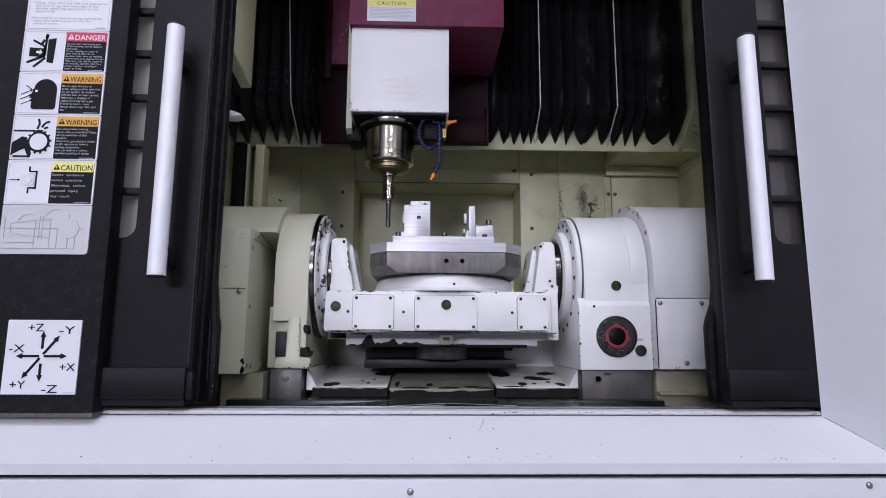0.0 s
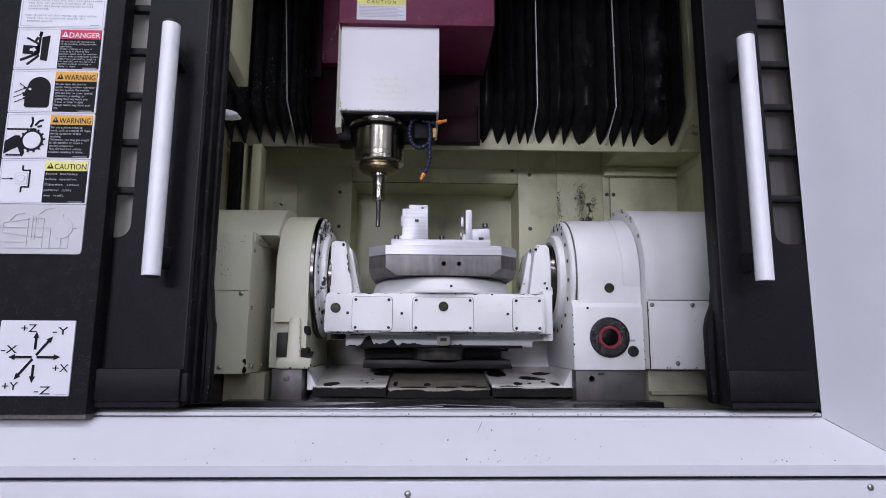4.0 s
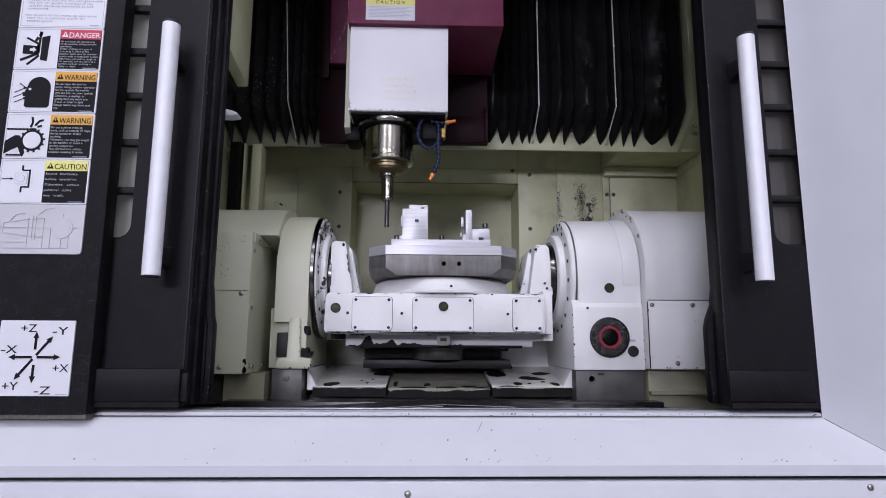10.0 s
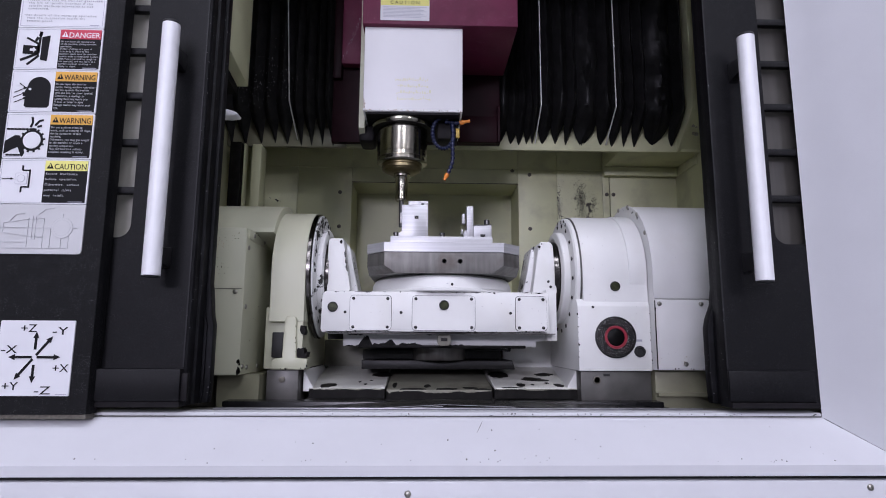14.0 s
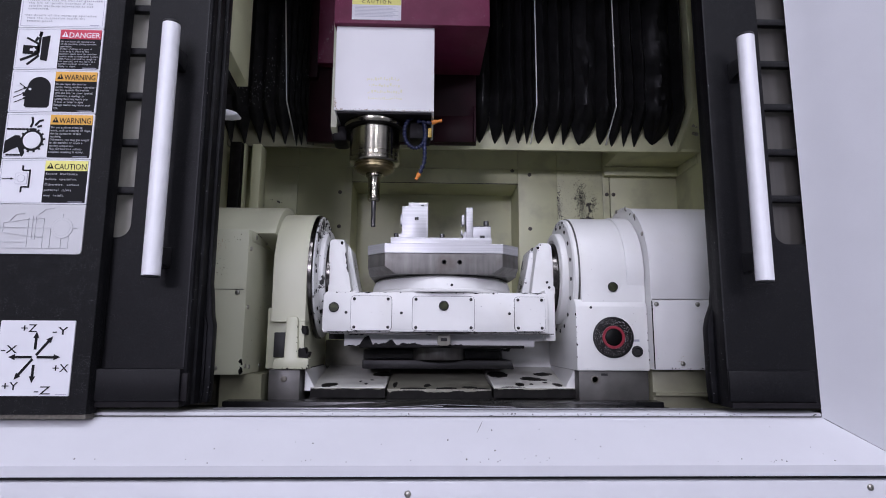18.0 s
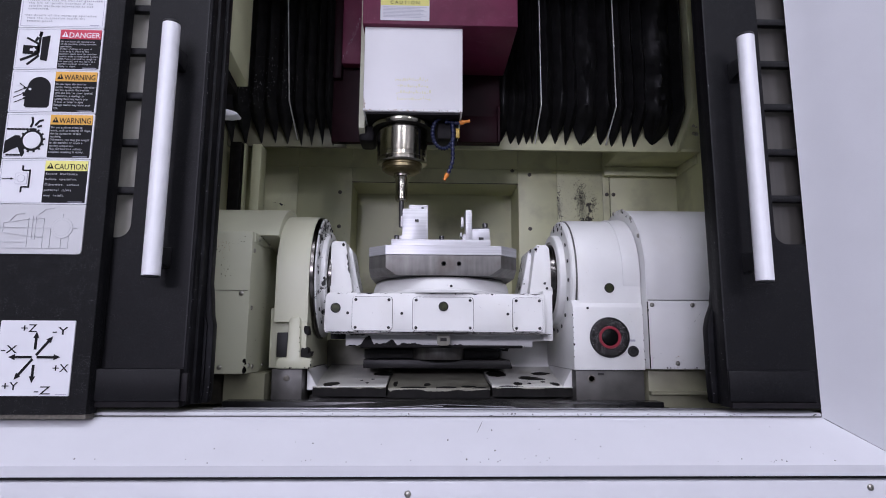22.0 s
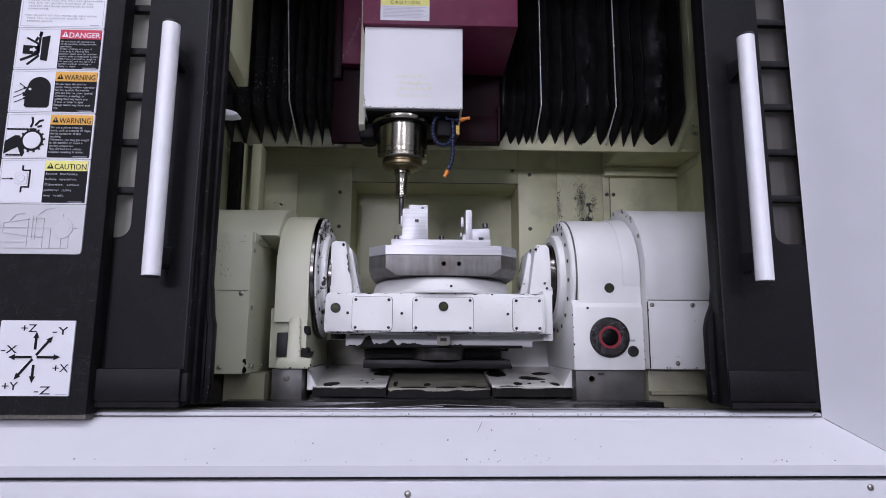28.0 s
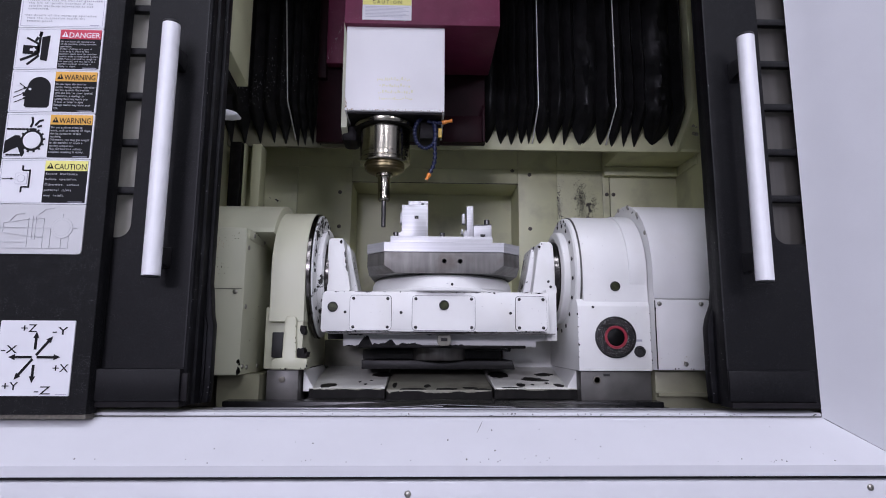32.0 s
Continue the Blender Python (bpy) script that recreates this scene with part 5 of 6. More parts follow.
    part("glass", turned([(0.0092, 1.2692), (0.0090, 1.2684)], (0.420, 0, 1.2205), "y", 24), SIGHT, window, "oily olive glass")
    part("pin_hole", turned([(0.003, 1.2635), (0.003, 1.2622)], (0.367, 0, 1.174), "y", 10), HOLE, t)
    # left housing
    lbody = part("left_housing", prism(arch(AY - 0.150, AY + 0.150, 1.139, AY, AZ, 0.152), "x", -0.333, -0.260), IVORY_CAST, t, "round-topped ivory bearing housing", sharp=30)
    wide = [(AY - 0.168 * math.cos(radians(a)), AZ + 0.168 * math.sin(radians(a))) for a in range(29, 150, 6)] + [(1.57, 1.300), (1.40, 1.316)]
    part("rear_housing", prism(wide, "x", -0.62, -0.3335, 0.0015), IVORY_CAST, t, "ivory motor housing on the sheet cover", sharp=30)
    part("inner_neck", box(-0.3752, -0.3335, 1.432, 1.57, 1.05, 1.398), IVORY_CAST, t)
    part("rear_body", box(-0.62, -0.378, 1.501, 1.575, 1.05, 1.334), IVORY_CAST, t)
    lring = part("face_ring", turned([(0.1460, -0.2495), (0.1475, -0.2480), (0.146, -0.246), (0.103, -0.242), (0.101, -0.248)], (0, AY, AZ), "x", 72), WHITE_CHIPPED, t, "chipped white face ring", sharp=25)
    part("inner_ring", turned([(0.1130, -0.2440), (0.1125, -0.2330), (0.1105, -0.2310), (0.0960, -0.2290), (0.0935, -0.2320)], (0, AY, AZ), "x", 64), WHITE_CHIPPED, lring, "chipped raised inner ring", sharp=25)
    part("ring_rim", turned([(0.1475, -0.2598), (0.1505, -0.2590), (0.1505, -0.2520), (0.1485, -0.2500), (0.1400, -0.2497)], (0, AY, AZ), "x", 72), OILY_DARK, lring, "bare oily steel rim", sharp=25)
    part("bearing_ring", turned([(0.100, -0.248), (0.100, -0.240), (0.095, -0.238), (0.070, -0.238)], (0, AY, AZ), "x", 64), OILY_DARK, lring, "shiny bearing ring")
    for k in range(18):
        a = 2 * math.pi * k / 18
        piece("ring_bolt", sock, pose(-0.2438, AY + 0.1285 * math.cos(a), AZ + 0.1285 * math.sin(a), 0, 0, 90), t)
    lbase = part("left_base", box(-0.333, -0.266, 1.270, 1.58, 0.950, 1.0365, 0.002), BASE_STEEL, t, "dark oily steel foot")
    part("base_bolt", turned([(0.0065, 1.270), (0.0065, 1.2665), (0.005, 1.266)], (-0.300, 0, 1.017), "y", 16), DIRTY_BOLT, lbase)
    br = part("clamp_bracket", prism([(-0.3235, 1.0375), (-0.2480, 1.0375), (-0.2475, 1.060), (-0.2710, 1.062), (-0.2735, 1.144), (-0.277, 1.150), (-0.294, 1.150), (-0.2985, 1.144), (-0.3010, 1.062), (-0.3160, 1.061), (-0.3230, 1.054)], "y", 1.262, 1.30, 0.0025), IVORY_CAST, t, "chipped ivory clamp bracket")
    part("bare_patch", prism([(-0.2705, 1.0625), (-0.256, 1.0610), (-0.2505, 1.064), (-0.2480, 1.074), (-0.2515, 1.0745), (-0.2520, 1.0700), (-0.2550, 1.0712), (-0.2560, 1.0790), (-0.2590, 1.0835), (-0.2640, 1.0815), (-0.2690, 1.0830), (-0.2722, 1.0760)], "y", 1.2685, 1.299), BARE_AND_SHADED, br, "bare dark patch in the paint")
    part("bare_patch", prism([(-0.2640, 1.113), (-0.2570, 1.110), (-0.2555, 1.118), (-0.2585, 1.130), (-0.2655, 1.131), (-0.2670, 1.122)], "y", 1.2690, 1.299), BARE_AND_SHADED, br, "bare dark patch in the paint")
    part("lower_body", box(-0.345, -0.262, 1.285, 1.56, 1.0375, 1.17, 0.003), IVORY_CAST, t)
    part("lower_front", box(-0.300, -0.2605, 1.2702, 1.2848, 1.0375, 1.1385), IVORY_CAST, t)
    part("dark_recess", box(-0.3260, -0.3012, 1.2725, 1.2845, 1.0620, 1.116, 0.002), HOLE, t, "black recess beside the bracket")
    # left sheet cover
    lc = part("left_cover", box(-0.62, -0.3755, 1.220, 1.50, 1.028, 1.334, 0.0025), IVORY_CAST, t, "boxy ivory sheet cover")
    part("cover_seam", box(-0.615, -0.380, 1.2188, 1.2205, 1.2038, 1.2049), BASE_STEEL, lc)
    part("cover_lip", box(-0.376, -0.3735, 1.235, 1.488, 1.313, 1.3335, 0.0008), IVORY_CAST, lc)
    for z in (1.293, 1.168, 1.045):
        piece("cover_screw", cap, pose(-0.3753, 1.236, z, 0, 0, 90), t)
    for y in (1.265, 1.345, 1.425, 1.48):
        piece("cover_screw", cap, pose(-0.3753, y, 1.042, 0, 0, 90), t)
        piece("cover_screw", cap, pose(-0.3733, y, 1.323, 0, 0, 90), t)
    for x, z in ((-0.393, 1.198), (-0.430, 1.042)):
        piece("cover_screw", cap, pose(x, 1.2195, z), t, "domed zinc screw")
    part("cover_foot", prism([(1.26, 1.0275), (1.26, 0.96), (1.50, 0.96), (1.50, 1.0275)], "x", -0.432, -0.345), SHADED_CREAM, t)
    part("rear_foot", prism([(1.29, 1.0275), (1.29, 0.96), (1.50, 0.96), (1.50, 1.0275)], "x", -0.60, -0.4325), MOTTLED_FOOT, t, "mottled dark foot")
    # tilting cradle
    cradle = part("cradle", prism([(-0.220, 1.124), (-0.2165, 1.116), (0.265, 1.116), (0.268, 1.119), (0.268, 1.200), (0.265, 1.2035), (-0.212, 1.2035), (-0.218, 1.197)], "y", 1.250, 1.59, 0.0015), WHITE_CAST, t, "white cradle beam with three cover plates")
    plate_bolt = mesh_of("plate_bolt", turned([(0.0033, 0), (0.0033, -0.0012), (0.0020, -0.0013), (0.0018, 0.0)], (0, 0, 0), "y", 12), HOLE)
    for x0, x1 in ((-0.1585, -0.071), (-0.026, 0.108), (0.1955, 0.262)):
        p = part("cover_plate", prism(rounded(x0, x1, 1.121, 1.1945, 0.008), "y", 1.2465, 1.2500), WHITE_CAST, cradle, "white screwed cover plate")
        part("plate_gap", prism(rounded(x0 - 0.0009, x1 + 0.0009, 1.1201, 1.1954, 0.0088), "y", 1.2494, 1.2503), HOLE, cradle)
        for x in (x0 + 0.0075, x1 - 0.0075):
            for z in (1.1275, 1.188):
                piece("plate_bolt", plate_bolt, pose(x, 1.2465, z), p)
    for x, z, y, r in ((0.0418, 1.1745, 1.2462, 0.0108), (-0.1955, 1.1700, 1.2497, 0.0110)):
        glass = part("sight_glass", turned([(r, y), (r * 0.97, y - 0.0025), (r * 0.84, y - 0.0027), (r * 0.78, y - 0.0008)], (x, 0, z), "y", 28), HOLE, cradle, "round black-rimmed sight glass")
        part("glass", turned([(r * 0.80, y - 0.0006), (r * 0.78, y - 0.0014)], (x, 0, z), "y", 24), SIGHT, glass, "oily olive glass")
    hole = mesh_of("pin_hole", turned([(0.0032, 0.0), (0.0032, -0.0009)], (0, 0, 0), "y", 12), HOLE)
    for x, z in ((-0.1690, 1.1590), (-0.0500, 1.1585), (0.1845, 1.1585)):
        piece("pin_hole", hole, pose(x, 1.2499, z), cradle)
    part("cradle_underside", prism([(-0.1795, 1.0870), (0.2495, 1.0860), (0.2495, 1.0990), (0.2720, 1.1000), (0.2720, 1.1158), (-0.1795, 1.1158)], "y", 1.312, 1.57, 0.001), WHITE_CAST, t, "pale lower casting with torn paint")
    part("cradle_recess", box(-0.215, -0.1800, 1.320, 1.57, 1.1020, 1.1158), BARE_AND_SHADED, t)
    for x0, x1, low, high, seed in ((-0.176, -0.150, 0.0005, 0.0040, 5), (-0.152, -0.112, 0.006, 0.0235, 6), (-0.118, -0.060, 0.003, 0.0150, 7), (-0.064, 0.006, 0.001, 0.0085, 8), (0.048, 0.092, 0.002, 0.0085, 10), (0.100, 0.240, 0.0003, 0.0022, 11)):
        torn(t, x0, x1, 1.3118, 1.0866, low, high, seed, rise=True)
    for x0, x1, high, seed in ((-0.176, -0.130, 0.006, 25), (-0.020, 0.022, 0.0075, 26), (0.075, 0.095, 0.003, 27), (0.16, 0.20, 0.002, 28)):
        torn(t, x0, x1, 1.3118, 1.1156, 0.001, high, seed)
    part("spigot", prism(rounded(0.029, 0.057, 1.089, 1.114, 0.007), "y", 1.268, 1.30), OILY_SHADED_PLATE, t, "worn ivory spigot")
    part("spigot_hole", box(0.036, 0.050, 1.2673, 1.272, 1.0985, 1.1055, 0.0005), HOLE, t)
    torn(t, -0.214, 0.262, 1.2495, 1.1185, 0.0005, 0.0035, 9)
    for k, x in enumerate((-0.19, -0.15, -0.135, -0.09, 0.01, 0.10, 0.135, 0.21, 0.235)):
        torn(t, x, x + 0.008 + 0.007 * (k % 3), 1.2496, 1.2030, 0.0006, 0.0028, 20 + k)
    part("worn_glint_edge", box(-0.205, 0.281, 1.2520, 1.30, 1.1135, 1.1158), BASE_STEEL, t)
    part("motor", turned([(0.0625, 1.0895), (0.0625, 1.0580), (0.060, 1.0545)], (0.036, 1.42, 0), "z", 40), STEEL, t, "steel motor barrel")
    part("yoke_body", box(-0.150, 0.190, 1.45, 1.55, 1.0545, 1.0775, 0.002), DIM_STEEL, t, "steel yoke darkened for the shade under the cradle")
    part("lower_yoke", box(-0.145, 0.225, 1.30, 1.55, 1.083, 1.0895, 0.002), BARE_AND_SHADED, t)
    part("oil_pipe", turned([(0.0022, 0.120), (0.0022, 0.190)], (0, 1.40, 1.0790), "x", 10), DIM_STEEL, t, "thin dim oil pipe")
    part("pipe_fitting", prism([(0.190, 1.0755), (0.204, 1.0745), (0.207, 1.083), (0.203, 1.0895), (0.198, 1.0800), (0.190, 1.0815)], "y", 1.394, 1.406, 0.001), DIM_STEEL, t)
    for s, x0, x1, face in ((-1, -0.222, -0.186, "left"), (1, 0.262, 0.302, "right")):
        inner, outer = (x1, x0) if s < 0 else (x0, x1)
        outline = [(-0.2235, 1.190), (-0.2235, 1.326), (-0.2185, 1.333), (-0.1900, 1.333), (-0.1845, 1.305), (-0.1685, 1.2036), (-0.1685, 1.190)] if s < 0 else [
            (0.2475, 1.2036), (0.2640, 1.316), (0.2690, 1.329), (0.2920, 1.329), (0.2985, 1.321), (0.3055, 1.2120), (0.3020, 1.2036)]
        arm = part("cradle_arm", prism(outline, "y", 1.335, 1.505, 0.002), WHITE_CAST, t, "white cradle arm with a torn edge")
        part("arm_rib", prism([(inner, 1.326), (inner, 1.205), (inner - s * 0.032, 1.205), (inner - s * 0.019, 1.26), (inner - s * 0.008, 1.318)], "y", 1.37, 1.47, 0.002), WHITE_CHIPPED, arm)
        if s < 0:
            part("bare_patch", prism([(-0.1842, 1.3060), (-0.1868, 1.2990), (-0.1850, 1.2900), (-0.1832, 1.2860), (-0.1845, 1.2760), (-0.1812, 1.2740), (-0.1830, 1.2660), (-0.1800, 1.2580), (-0.1772, 1.2545), (-0.1762, 1.2480), (-0.1752, 1.2455), (-0.1812, 1.2850)], "y", 1.3347, 1.3365), DIM_STEEL, arm, "bare grey metal under torn paint")
            part("bare_patch", prism([(-0.1700, 1.2145), (-0.1735, 1.2100), (-0.1718, 1.2045), (-0.1688, 1.2045)], "y", 1.3347, 1.3365), DIM_STEEL, arm)
        part("trunnion_boss", turned([(0.089, outer - s * 0.001), (0.089, outer + s * 0.024)], (0, AY, AZ), "x", 56), OILY_DARK, arm, "oily dark bearing collar")
        part("arm_foot", box(min(outer, inner - s * 0.03), max(outer, inner - s * 0.03), 1.34, 1.50, 1.2036, 1.212, 0.002), WHITE_CHIPPED, arm)
    for x, z in ((0.286, 1.236), (0.291, 1.224)):
        piece("pin_hole", hole, pose(x, 1.3348, z), t)
    part("arm_lower", box(0.2695, 0.2925, 1.285, 1.50, 1.100, 1.214, 0.0025), WHITE_CAST, t, "white arm foot")
    # chipped edges
    flecks(t, (0.3335, 1.2629, 1.045), (0.3335, 1.2629, 1.178), 14, 0.0015, 41, spread=0.0012, stretch=1.8)
    flecks(t, (0.4915, 1.2629, 1.045), (0.4915, 1.2629, 1.18), 14, 0.0013, 42, spread=0.001, stretch=1.8)
    flecks(t, (0.4965, 1.2428, 1.05), (0.4965, 1.2428, 1.185), 8, 0.0020, 43, spread=0.001, stretch=1.8)
    flecks(t, (-0.378, 1.2198, 1.032), (-0.378, 1.2198, 1.06), 8, 0.0042, 44, spread=0.002, stretch=1.6)
    flecks(t, (-0.60, 1.2198, 1.25), (-0.385, 1.2198, 1.31), 14, 0.0016, 45, spread=0.01)
    flecks(t, (-0.213, 1.2498, 1.2022), (0.264, 1.2498, 1.2022), 14, 0.0018, 46, spread=0.0008)
    flecks(t, (-0.20, 1.2498, 1.1185), (0.264, 1.2498, 1.1185), 26, 0.0022, 47, spread=0.0010)
    flecks(t, (-0.19, 1.2498, 1.13), (0.25, 1.2498, 1.195), 6, 0.0008, 48, spread=0.004)
    for k, ang in enumerate(range(5, 150, 9)):
        y, z = AY - 0.137 * math.cos(radians(ang)), AZ + 0.137 * math.sin(radians(ang))
        flecks(t, (-0.2436, y, z), (-0.2446, y + 0.01, z + 0.004), 2, 0.0055, 60 + k, "x", spread=0.005)
    for k, ang in enumerate(range(50, 130, 11)):
        y, z = AY - 0.174 * math.cos(radians(ang)), AZ + 0.174 * math.sin(radians(ang))
        flecks(t, (0.4931, y, z), (0.4931, y + 0.01, z), 3, 0.0020, 90 + k, "-x", spread=0.003)
    for k, ang in enumerate((60, 68, 80, 95, -45, -52)):
        y, z = AY - 0.139 * math.cos(radians(ang)), AZ + 0.139 * math.sin(radians(ang))
        flecks(t, (0.3334, y, z), (0.3334, y + 0.006, z), 3, 0.004, 110 + k, "-x", spread=0.004)
    flecks(t, (-0.198, 1.3347, 1.322), (-0.192, 1.3347, 1.328), 6, 0.0035, 120, spread=0.002)
    flecks(t, (0.265, 1.3347, 1.31), (0.272, 1.3347, 1.325), 5, 0.003, 121, spread=0.002)
    flecks(t, (0.505, 1.2428, 1.043), (0.60, 1.2428, 1.043), 9, 0.0018, 122, spread=0.001)
    flecks(t, (0.555, 1.2428, 1.052), (0.560, 1.2428, 1.066), 26, 0.0009, 123, spread=0.005, round_spread=True, material=GRIME, name="grime", label="brown grime round a screw")
    flecks(br, (-0.248, 1.2617, 1.040), (-0.248, 1.2617, 1.056), 6, 0.0022, 124, spread=0.001)
    flecks(br, (-0.2735, 1.2617, 1.070), (-0.2745, 1.2617, 1.142), 7, 0.0014, 125, spread=0.0006, stretch=1.6)
    flecks(br, (-0.322, 1.2617, 1.040), (-0.25, 1.2617, 1.040), 8, 0.0018, 126, spread=0.001)
    flecks(t, (-0.3733, 1.25, 1.331), (-0.3733, 1.49, 1.331), 16, 0.0030, 129, "x", spread=0.002)
    flecks(t, (-0.60, 1.2198, 1.22), (-0.39, 1.2198, 1.32), 40, 0.0007, 130, spread=0.006, stretch=1.8)
    flecks(t, (-0.3753, 1.24, 1.045), (-0.3753, 1.42, 1.31), 24, 0.0009, 131, "x", spread=0.01)
    flecks(t, (-0.445, 1.2198, 1.315), (-0.43, 1.2198, 1.295), 40, 0.0011, 134, spread=0.006, stretch=1.6, round_spread=True, material=GRIME, name="grime", label="brown grime round a screw")
    flecks(t, (-0.3450, 1.2620, 1.41), (-0.3350, 1.33, 1.415), 6, 0.003, 135, "-y", spread=0.002)
    flecks(t, (-0.47, 1.2198, 1.31), (-0.42, 1.2198, 1.24), 26, 0.0008, 132, spread=0.014, stretch=2.2)
    flecks(t, (0.50, 1.2428, 1.06), (0.63, 1.2428, 1.17), 14, 0.0007, 133, spread=0.01)
    # rotary base under the pallet
    part("rotary_base", turned([(0.168, 1.2037), (0.170, 1.206), (0.170, 1.210), (0.1665, 1.2125), (0.1645, 1.226), (0.160, 1.236), (0.152, 1.2415)], (0.041, 1.405, 0), "z", 72), WHITE_CAST, t, "white round rotary base", sharp=25)
    part("base_mark", box(0.038, 0.050, 1.2400, 1.2412, 1.2190, 1.2215), RULE, t)
    part("base_plug", turned([(0.003, 1.246), (0.003, 1.2395)], (0.0585, 0, 1.219), "y", 12), HOLE, t)
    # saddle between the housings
    # One white wall in two tones: shaded part dark, lit end white.
    part("saddle_back", box(-0.262, 0.2045, 1.56, 1.60, 1.00, 1.10, 0.003), OILY_SHADED_PLATE, t, "stained saddle wall darkened for the shade under the cradle")
    part("saddle_block", box(0.205, 0.3365, 1.545, 1.60, 1.00, 1.10, 0.003), WHITE_CAST, t, "lit end of the white saddle wall")
    part("saddle_shelf", prism([(-0.147, 1.033), (0.2165, 1.033), (0.2100, 1.0540), (-0.147, 1.0540)], "y", 1.40, 1.56, 0.002), SHADED_SHELF, t, "shelf darkened for the shade under the cradle")
    part("saddle_floor", prism([(1.34, 0.975), (1.56, 1.02), (1.56, 1.0), (1.34, 0.955)], "x", -0.262, 0.3365), BASE_STEEL, t)
    for x0, x1, y0, z0, k, paint, lab in ((-0.248, -0.085, 1.298, 0.9975, 0.14, WORN_WHITE, "sloped white plate with bare patches"), (0.155, 0.3365, 1.298, 0.9975, 0.14, WORN_WHITE, "sloped white plate with bare patches"), (-0.082, 0.152, 1.318, 0.992, 0.152, OILY_SHADED_PLATE, "sloped ivory plate with torn paint")):
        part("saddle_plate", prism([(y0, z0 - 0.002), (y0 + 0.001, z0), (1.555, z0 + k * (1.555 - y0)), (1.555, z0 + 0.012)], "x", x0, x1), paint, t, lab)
        part("plate_edge", box(x0, x1, y0 + 0.0005, y0 + 0.05, z0 - 0.022, z0 - 0.0025), BARE_AND_SHADED, t)
    for cx, cy, rx, ry, mid in BLOBS:
        ragged(t, cx, cy, rx, ry, *((0.992, 1.318, 0.152) if mid else (0.9975, 1.298, 0.14)))
    torn(t, -0.082, 0.152, 1.3182, 0.9915, 0.0003, 0.0062, 13, OILY_SHADED_PLATE)
    torn(t, -0.082, -0.068, 1.3180, 0.9915, 0.010, 0.016, 14, OILY_SHADED_PLATE)
    torn(t, -0.248, -0.085, 1.2982, 0.9965, 0.0005, 0.0035, 15, OILY_SHADED_PLATE)
    torn(t, 0.155, 0.3365, 1.2982, 0.9965, 0.0005, 0.0035, 16, OILY_SHADED_PLATE)
    part("inner_wall", prism([(-0.2615, 1.036), (-0.2615, 0.990), (-0.236, 0.990)], "y", 1.302, 1.559), WHITE_CAST, t, "white sloped fillet")
    part("inner_wall", prism([(0.3365, 1.036), (0.3365, 0.992), (0.312, 0.992)], "y", 1.302, 1.559), WHITE_CAST, t, "white sloped fillet")
    part("saddle_front", box(-0.262, 0.3365, 1.276, 1.30, 0.945, 0.968), BARE_AND_SHADED, t)


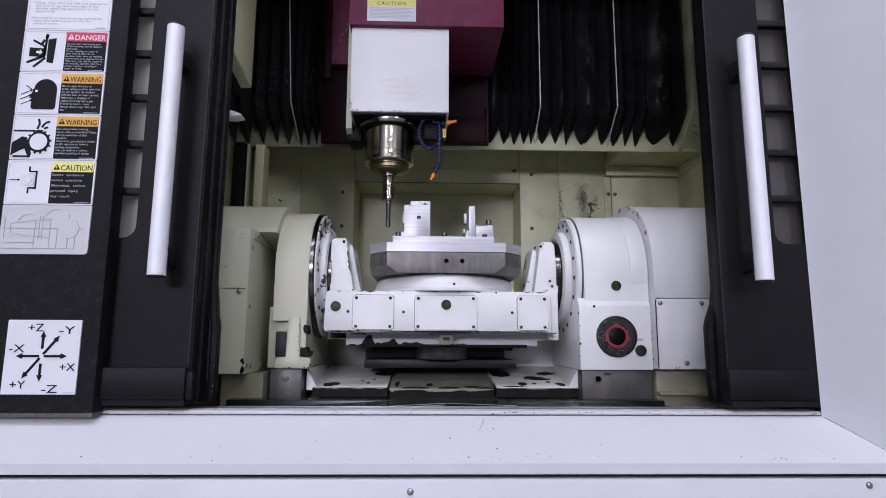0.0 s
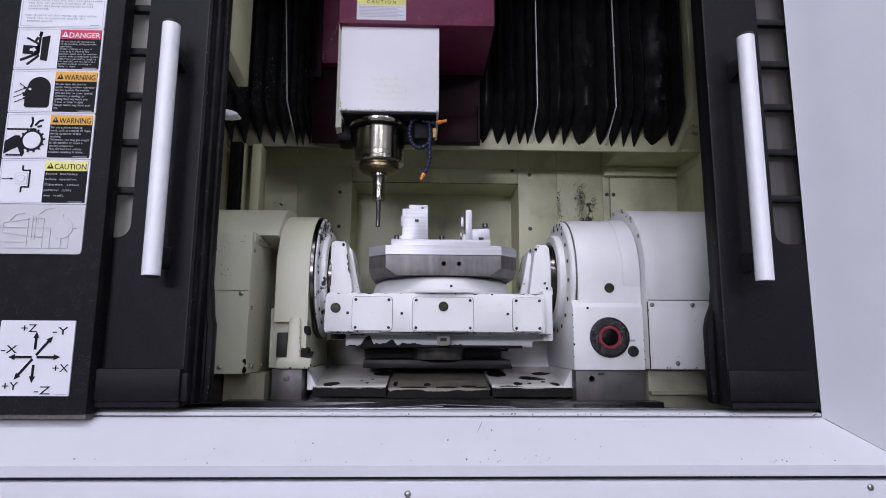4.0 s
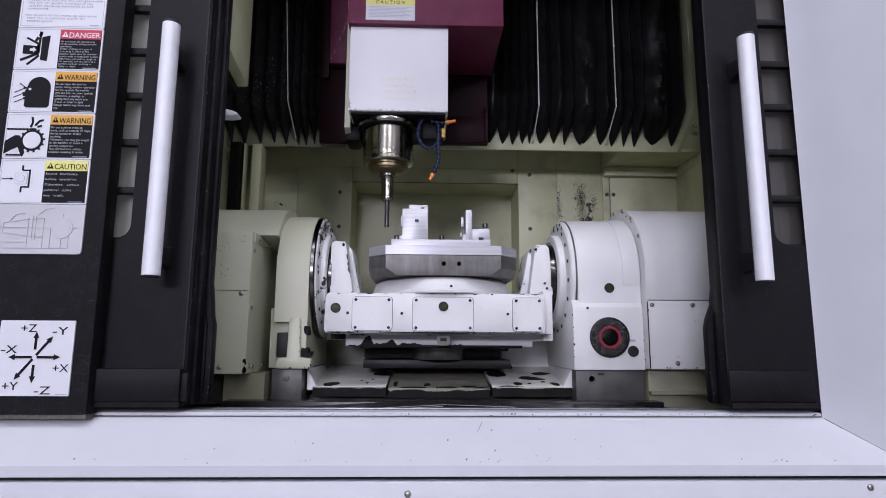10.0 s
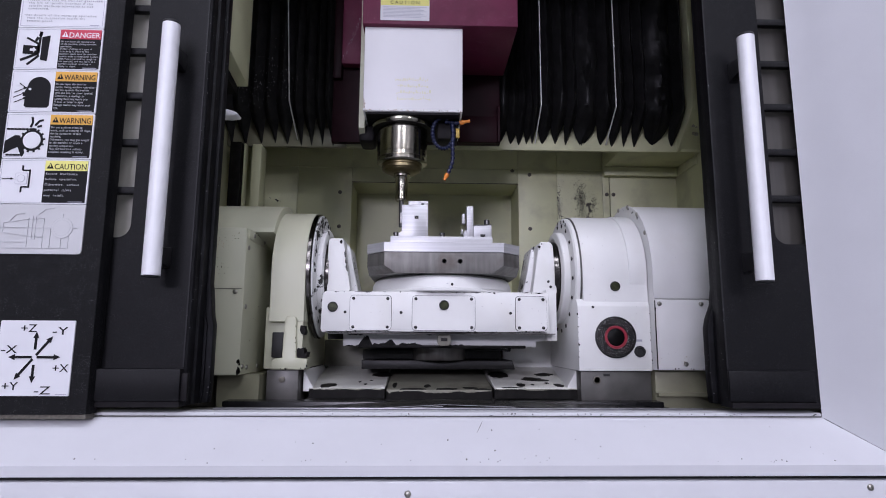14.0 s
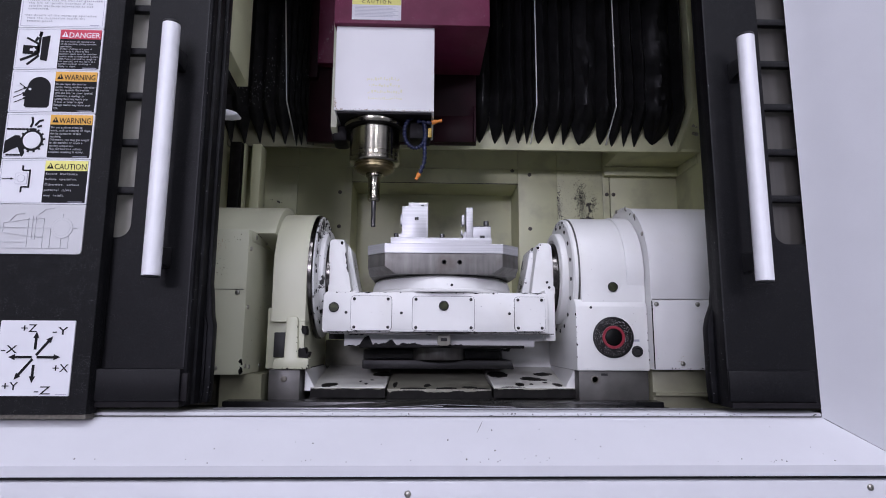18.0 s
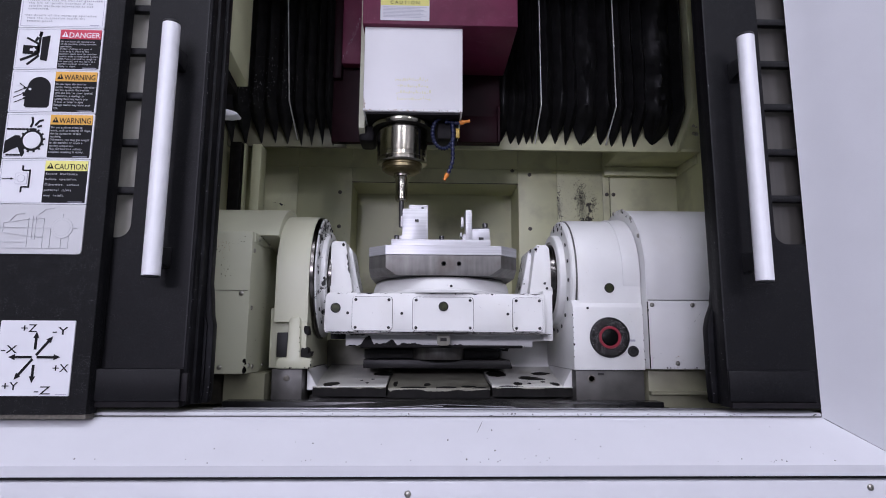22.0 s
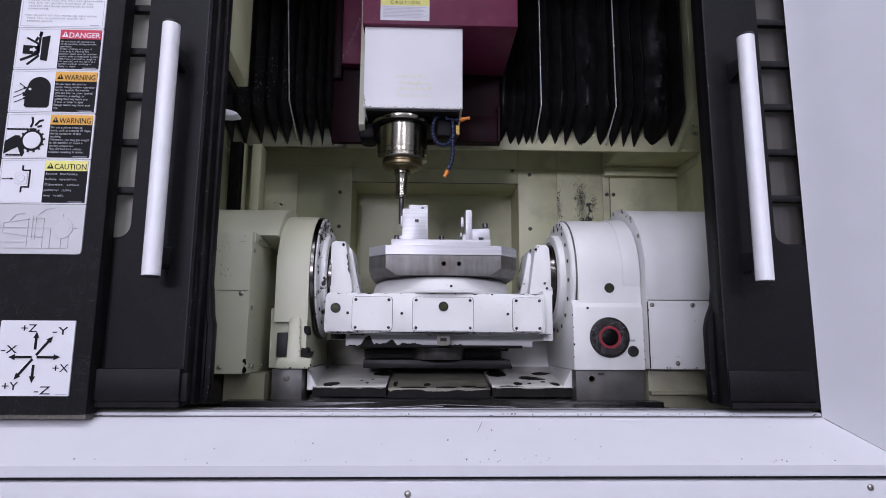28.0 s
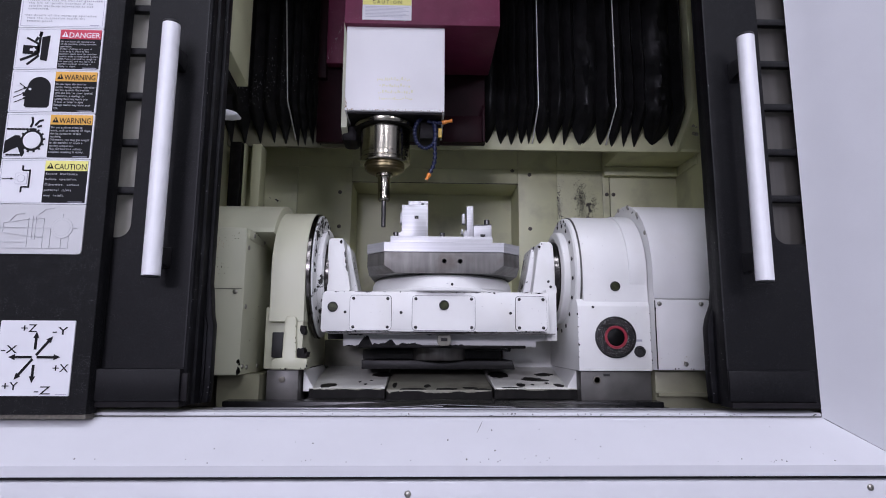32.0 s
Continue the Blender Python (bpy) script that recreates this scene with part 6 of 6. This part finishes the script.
def pallet_and_fixture():
    cx, cy, h, c = 0.0410, 1.405, 0.169, 0.040

    def octagon(g, k):
        return [(cx - h + g + k, cy - h + g), (cx + h - g - k, cy - h + g), (cx + h - g, cy - h + g + k), (cx + h - g, cy + h - g - k), (cx + h - g - k, cy + h - g), (cx - h + g + k, cy + h - g), (cx - h + g, cy + h - g - k), (cx - h + g, cy - h + g + k)]
    p = thing("pallet", (cx, cy, 1.242), "square steel machine pallet with cut corners on the rotary table", "pallet")
    bm = bmesh.new()
    rings = [[bm.verts.new((x, y, z)) for x, y in octagon(g, k)] for g, k, z in ((0.003, 0.062, 1.2425), (0.001, 0.040, 1.2590), (0.001, 0.040, 1.2868), (0.002, 0.040, 1.2875))]
    for one, two in zip(rings, rings[1:]):
        for i in range(8):
            bm.faces.new((one[i], one[(i + 1) % 8], two[(i + 1) % 8], two[i]))
    bm.faces.new(rings[0])
    bm.faces.new(rings[-1])
    part("pallet_body", bm, STEEL, p, "ground grey steel body", sharp=20)
    part("top_plate", prism(octagon(0.0, 0.040), "z", 1.2878, 1.3090, 0.0008), ALU, p, "bright milled top plate", sharp=20)
    hole = mesh_of("side_hole", turned([(0.0052, 0.0), (0.0052, -0.0012), (0.0040, -0.0013), (0.0038, 0.0)], (0, 0, 0), "y", 18), HOLE)
    for x in (0.0415, 0.0755):
        piece("side_hole", hole, pose(x, cy - h + 0.0008, 1.2685), p, "dark side hole")
    TABLE["pallet"] = p
    f = thing("clamping_fixture", (0.037, 1.36, 1.309), "milled aluminium clamping fixture on the pallet", "fixture")
    part("base_plate", box(-0.079, 0.153, 1.300, 1.44, 1.3092, 1.3335, 0.0008), ALU, f, "milled base plate")
    block = part("tall_block", prism([(-0.0615, 1.3337), (0.0060, 1.3337), (0.0060, 1.4105), (-0.0545, 1.4105), (-0.0545, 1.348), (-0.0575, 1.345), (-0.0615, 1.345)], "y", 1.318, 1.370, 0.0006), ALU, f, "tall milled block")
    part("top_step", box(-0.040, 0.0060, 1.330, 1.375, 1.4107, 1.4225, 0.0006), ALU, block)
    part("square_pocket", box(-0.0250, -0.0160, 1.3170, 1.330, 1.3775, 1.3845), HOLE, block, "small square pocket")
    part("square_pocket", box(-0.0100, -0.0040, 1.3290, 1.335, 1.4135, 1.4170), HOLE, block)
    part("pocket_plug", box(-0.0215, -0.0190, 1.3165, 1.320, 1.3780, 1.3805), DIRTY_BOLT, block)
    part("side_pad", box(-0.0590, -0.0547, 1.335, 1.362, 1.370, 1.3955, 0.0005), ALU, block)
    post = part("stop_post", box(0.0960, 0.1110, 1.318, 1.365, 1.3337, 1.4090, 0.0006), ALU, f, "narrow stop post")
    part("post_step", prism([(0.0885, 1.3337), (0.0958, 1.3337), (0.0958, 1.352), (0.0925, 1.352), (0.0885, 1.346)], "y", 1.320, 1.36), ALU, post)
    part("side_pad", box(0.0860, 0.0925, 1.330, 1.350, 1.370, 1.3935, 0.0006), ALU, post)
    part("side_pad", box(0.0842, 0.0880, 1.330, 1.350, 1.346, 1.3565, 0.0006), ALU, post)
    clamp = part("side_clamp", prism([(0.1115, 1.3337), (0.1530, 1.3337), (0.1530, 1.3640), (0.1115, 1.3620)], "y", 1.318, 1.36, 0.0006), ALU, f, "small side clamp block")
    part("clamp_strap", prism([(0.1115, 1.3623), (0.1530, 1.3643), (0.1530, 1.3668), (0.1115, 1.3655)], "y", 1.322, 1.352), TOOL, clamp)

    def bolt(x, y, z, r, hh, owner):
        part("cap_screw", turned([(r * 0.9, z), (r, z + 0.0006), (r, z + hh - 0.0006), (r * 0.9, z + hh), (r * 0.45, z + hh), (r * 0.4, z + hh * 0.6)], (x, y, 0), "z", 18), TOOL, owner, "black cap screw")
    bolt(0.1435, 1.330, 1.3672, 0.0066, 0.0115, clamp)
    bolt(-0.0690, 1.345, 1.3337, 0.0058, 0.0165, f)
    bolt(0.0400, 1.345, 1.3337, 0.0060, 0.0165, f)
    part("slot", box(0.1270, 0.1385, 1.3172, 1.320, 1.3345, 1.3425), HOLE, clamp)
    TABLE["fixture"] = f


# ---- what moves ----
STROKE_X, STROKE_Y, STROKE_Z = 0.0705, 0.041, 0.0596
CYCLES = (-0.75, 5.68, 12.15, 18.58, 24.98, 31.38)


def motions():
    """One cutting cycle after another: right, up, table back, down, left, table forward."""
    xs, ys, zs = [], [], []
    for c in CYCLES:
        xs += [(c, 0), (c + 0.06, 0.018), (c + 1.61, 0.982), (c + 1.67, 1), (c + 3.47, 1), (c + 3.53, 0.982), (c + 5.08, 0.018), (c + 5.14, 0)]
        zs += [(c + 1.98, 0), (c + 2.04, 0.12), (c + 2.16, 0.88), (c + 2.24, 1), (c + 2.88, 1), (c + 2.94, 0.86), (c + 3.03, 0.14), (c + 3.09, 0)]
        ys += [(c + 2.42, 0), (c + 2.48, 0.15), (c + 2.58, 0.85), (c + 2.64, 1), (c + 5.22, 1), (c + 5.30, 0.95), (c + 6.18, 0.05), (c + 6.27, 0)]

    def value(rows, t):
        for (t0, v0), (t1, v1) in zip(rows, rows[1:]):
            if t0 <= t <= t1:
                return v0 + (v1 - v0) * (t - t0) / (t1 - t0)
        return rows[-1][1] if t > rows[-1][0] else rows[0][1]

    def rows_of(rows):
        inside = [(t, v) for t, v in rows if 0 < t < 32]
        return [(0, value(rows, 0))] + inside + [(32, value(rows, 32))]
    rest = value(xs, 6.0)
    xr = [(t, (v - rest) * STROKE_X) for t, v in rows_of(xs)]
    yr = [(t, v * STROKE_Y) for t, v in rows_of(ys)]
    zr = [(t, v * STROKE_Z) for t, v in rows_of(zs)]
    p = PLACE[HEAD["head"]]
    walk(HEAD["head"], [(t, pose(p.x + d, p.y, p.z)) for t, d in xr])
    walk(HEAD["ram"], [(t, pose(0, 0, d)) for t, d in zr])
    for ob, share in FOLDS:
        walk(ob, [(t, pose(d * share, 0, 0)) for t, d in xr])
    for key in ("table", "pallet", "fixture"):
        p = PLACE[TABLE[key]]
        walk(TABLE[key], [(t, pose(p.x, p.y + d, p.z)) for t, d in yr])


hall()
front()
door(-1, -0.400, -0.381, -0.507, -0.80, -0.4425, "black sliding door pushed open beside the label panel", "door_1")
door(1, 0.5195, 0.5295, 0.622, 0.90, 0.5675, "black sliding door pushed open behind the white jamb", "door_2")
labels()
interior()
bellows()
swarf()
spindle_head()
table()
pallet_and_fixture()
flecks(FRONT["body"], (-0.55, 0.9998, 0.9762), (0.67, 0.9998, 0.9762), 130, 0.0010, 300, name="joint_dirt", label="dark dirt along the sill joint", spread=0.0004, stretch=1.0)
flecks(FRONT["body"], (-0.35, 0.9998, 0.9793), (0.67, 0.9998, 0.9793), 60, 0.0010, 301, name="joint_dirt", label="dark dirt along the sill joint", spread=0.0004)
flecks(FRONT["body"], (0.6768, 0.9990, 1.40), (0.6768, 0.9990, 1.75), 10, 0.0006, 303, name="joint_dirt", label="dark dirt along the sill joint", spread=0.0006, stretch=2.0)
flecks(FRONT["body"], (0.655, 0.9998, 0.976), (0.672, 0.9998, 0.980), 14, 0.0009, 302, name="joint_dirt", label="dark dirt along the sill joint", spread=0.001)
settle_flecks()
motions()
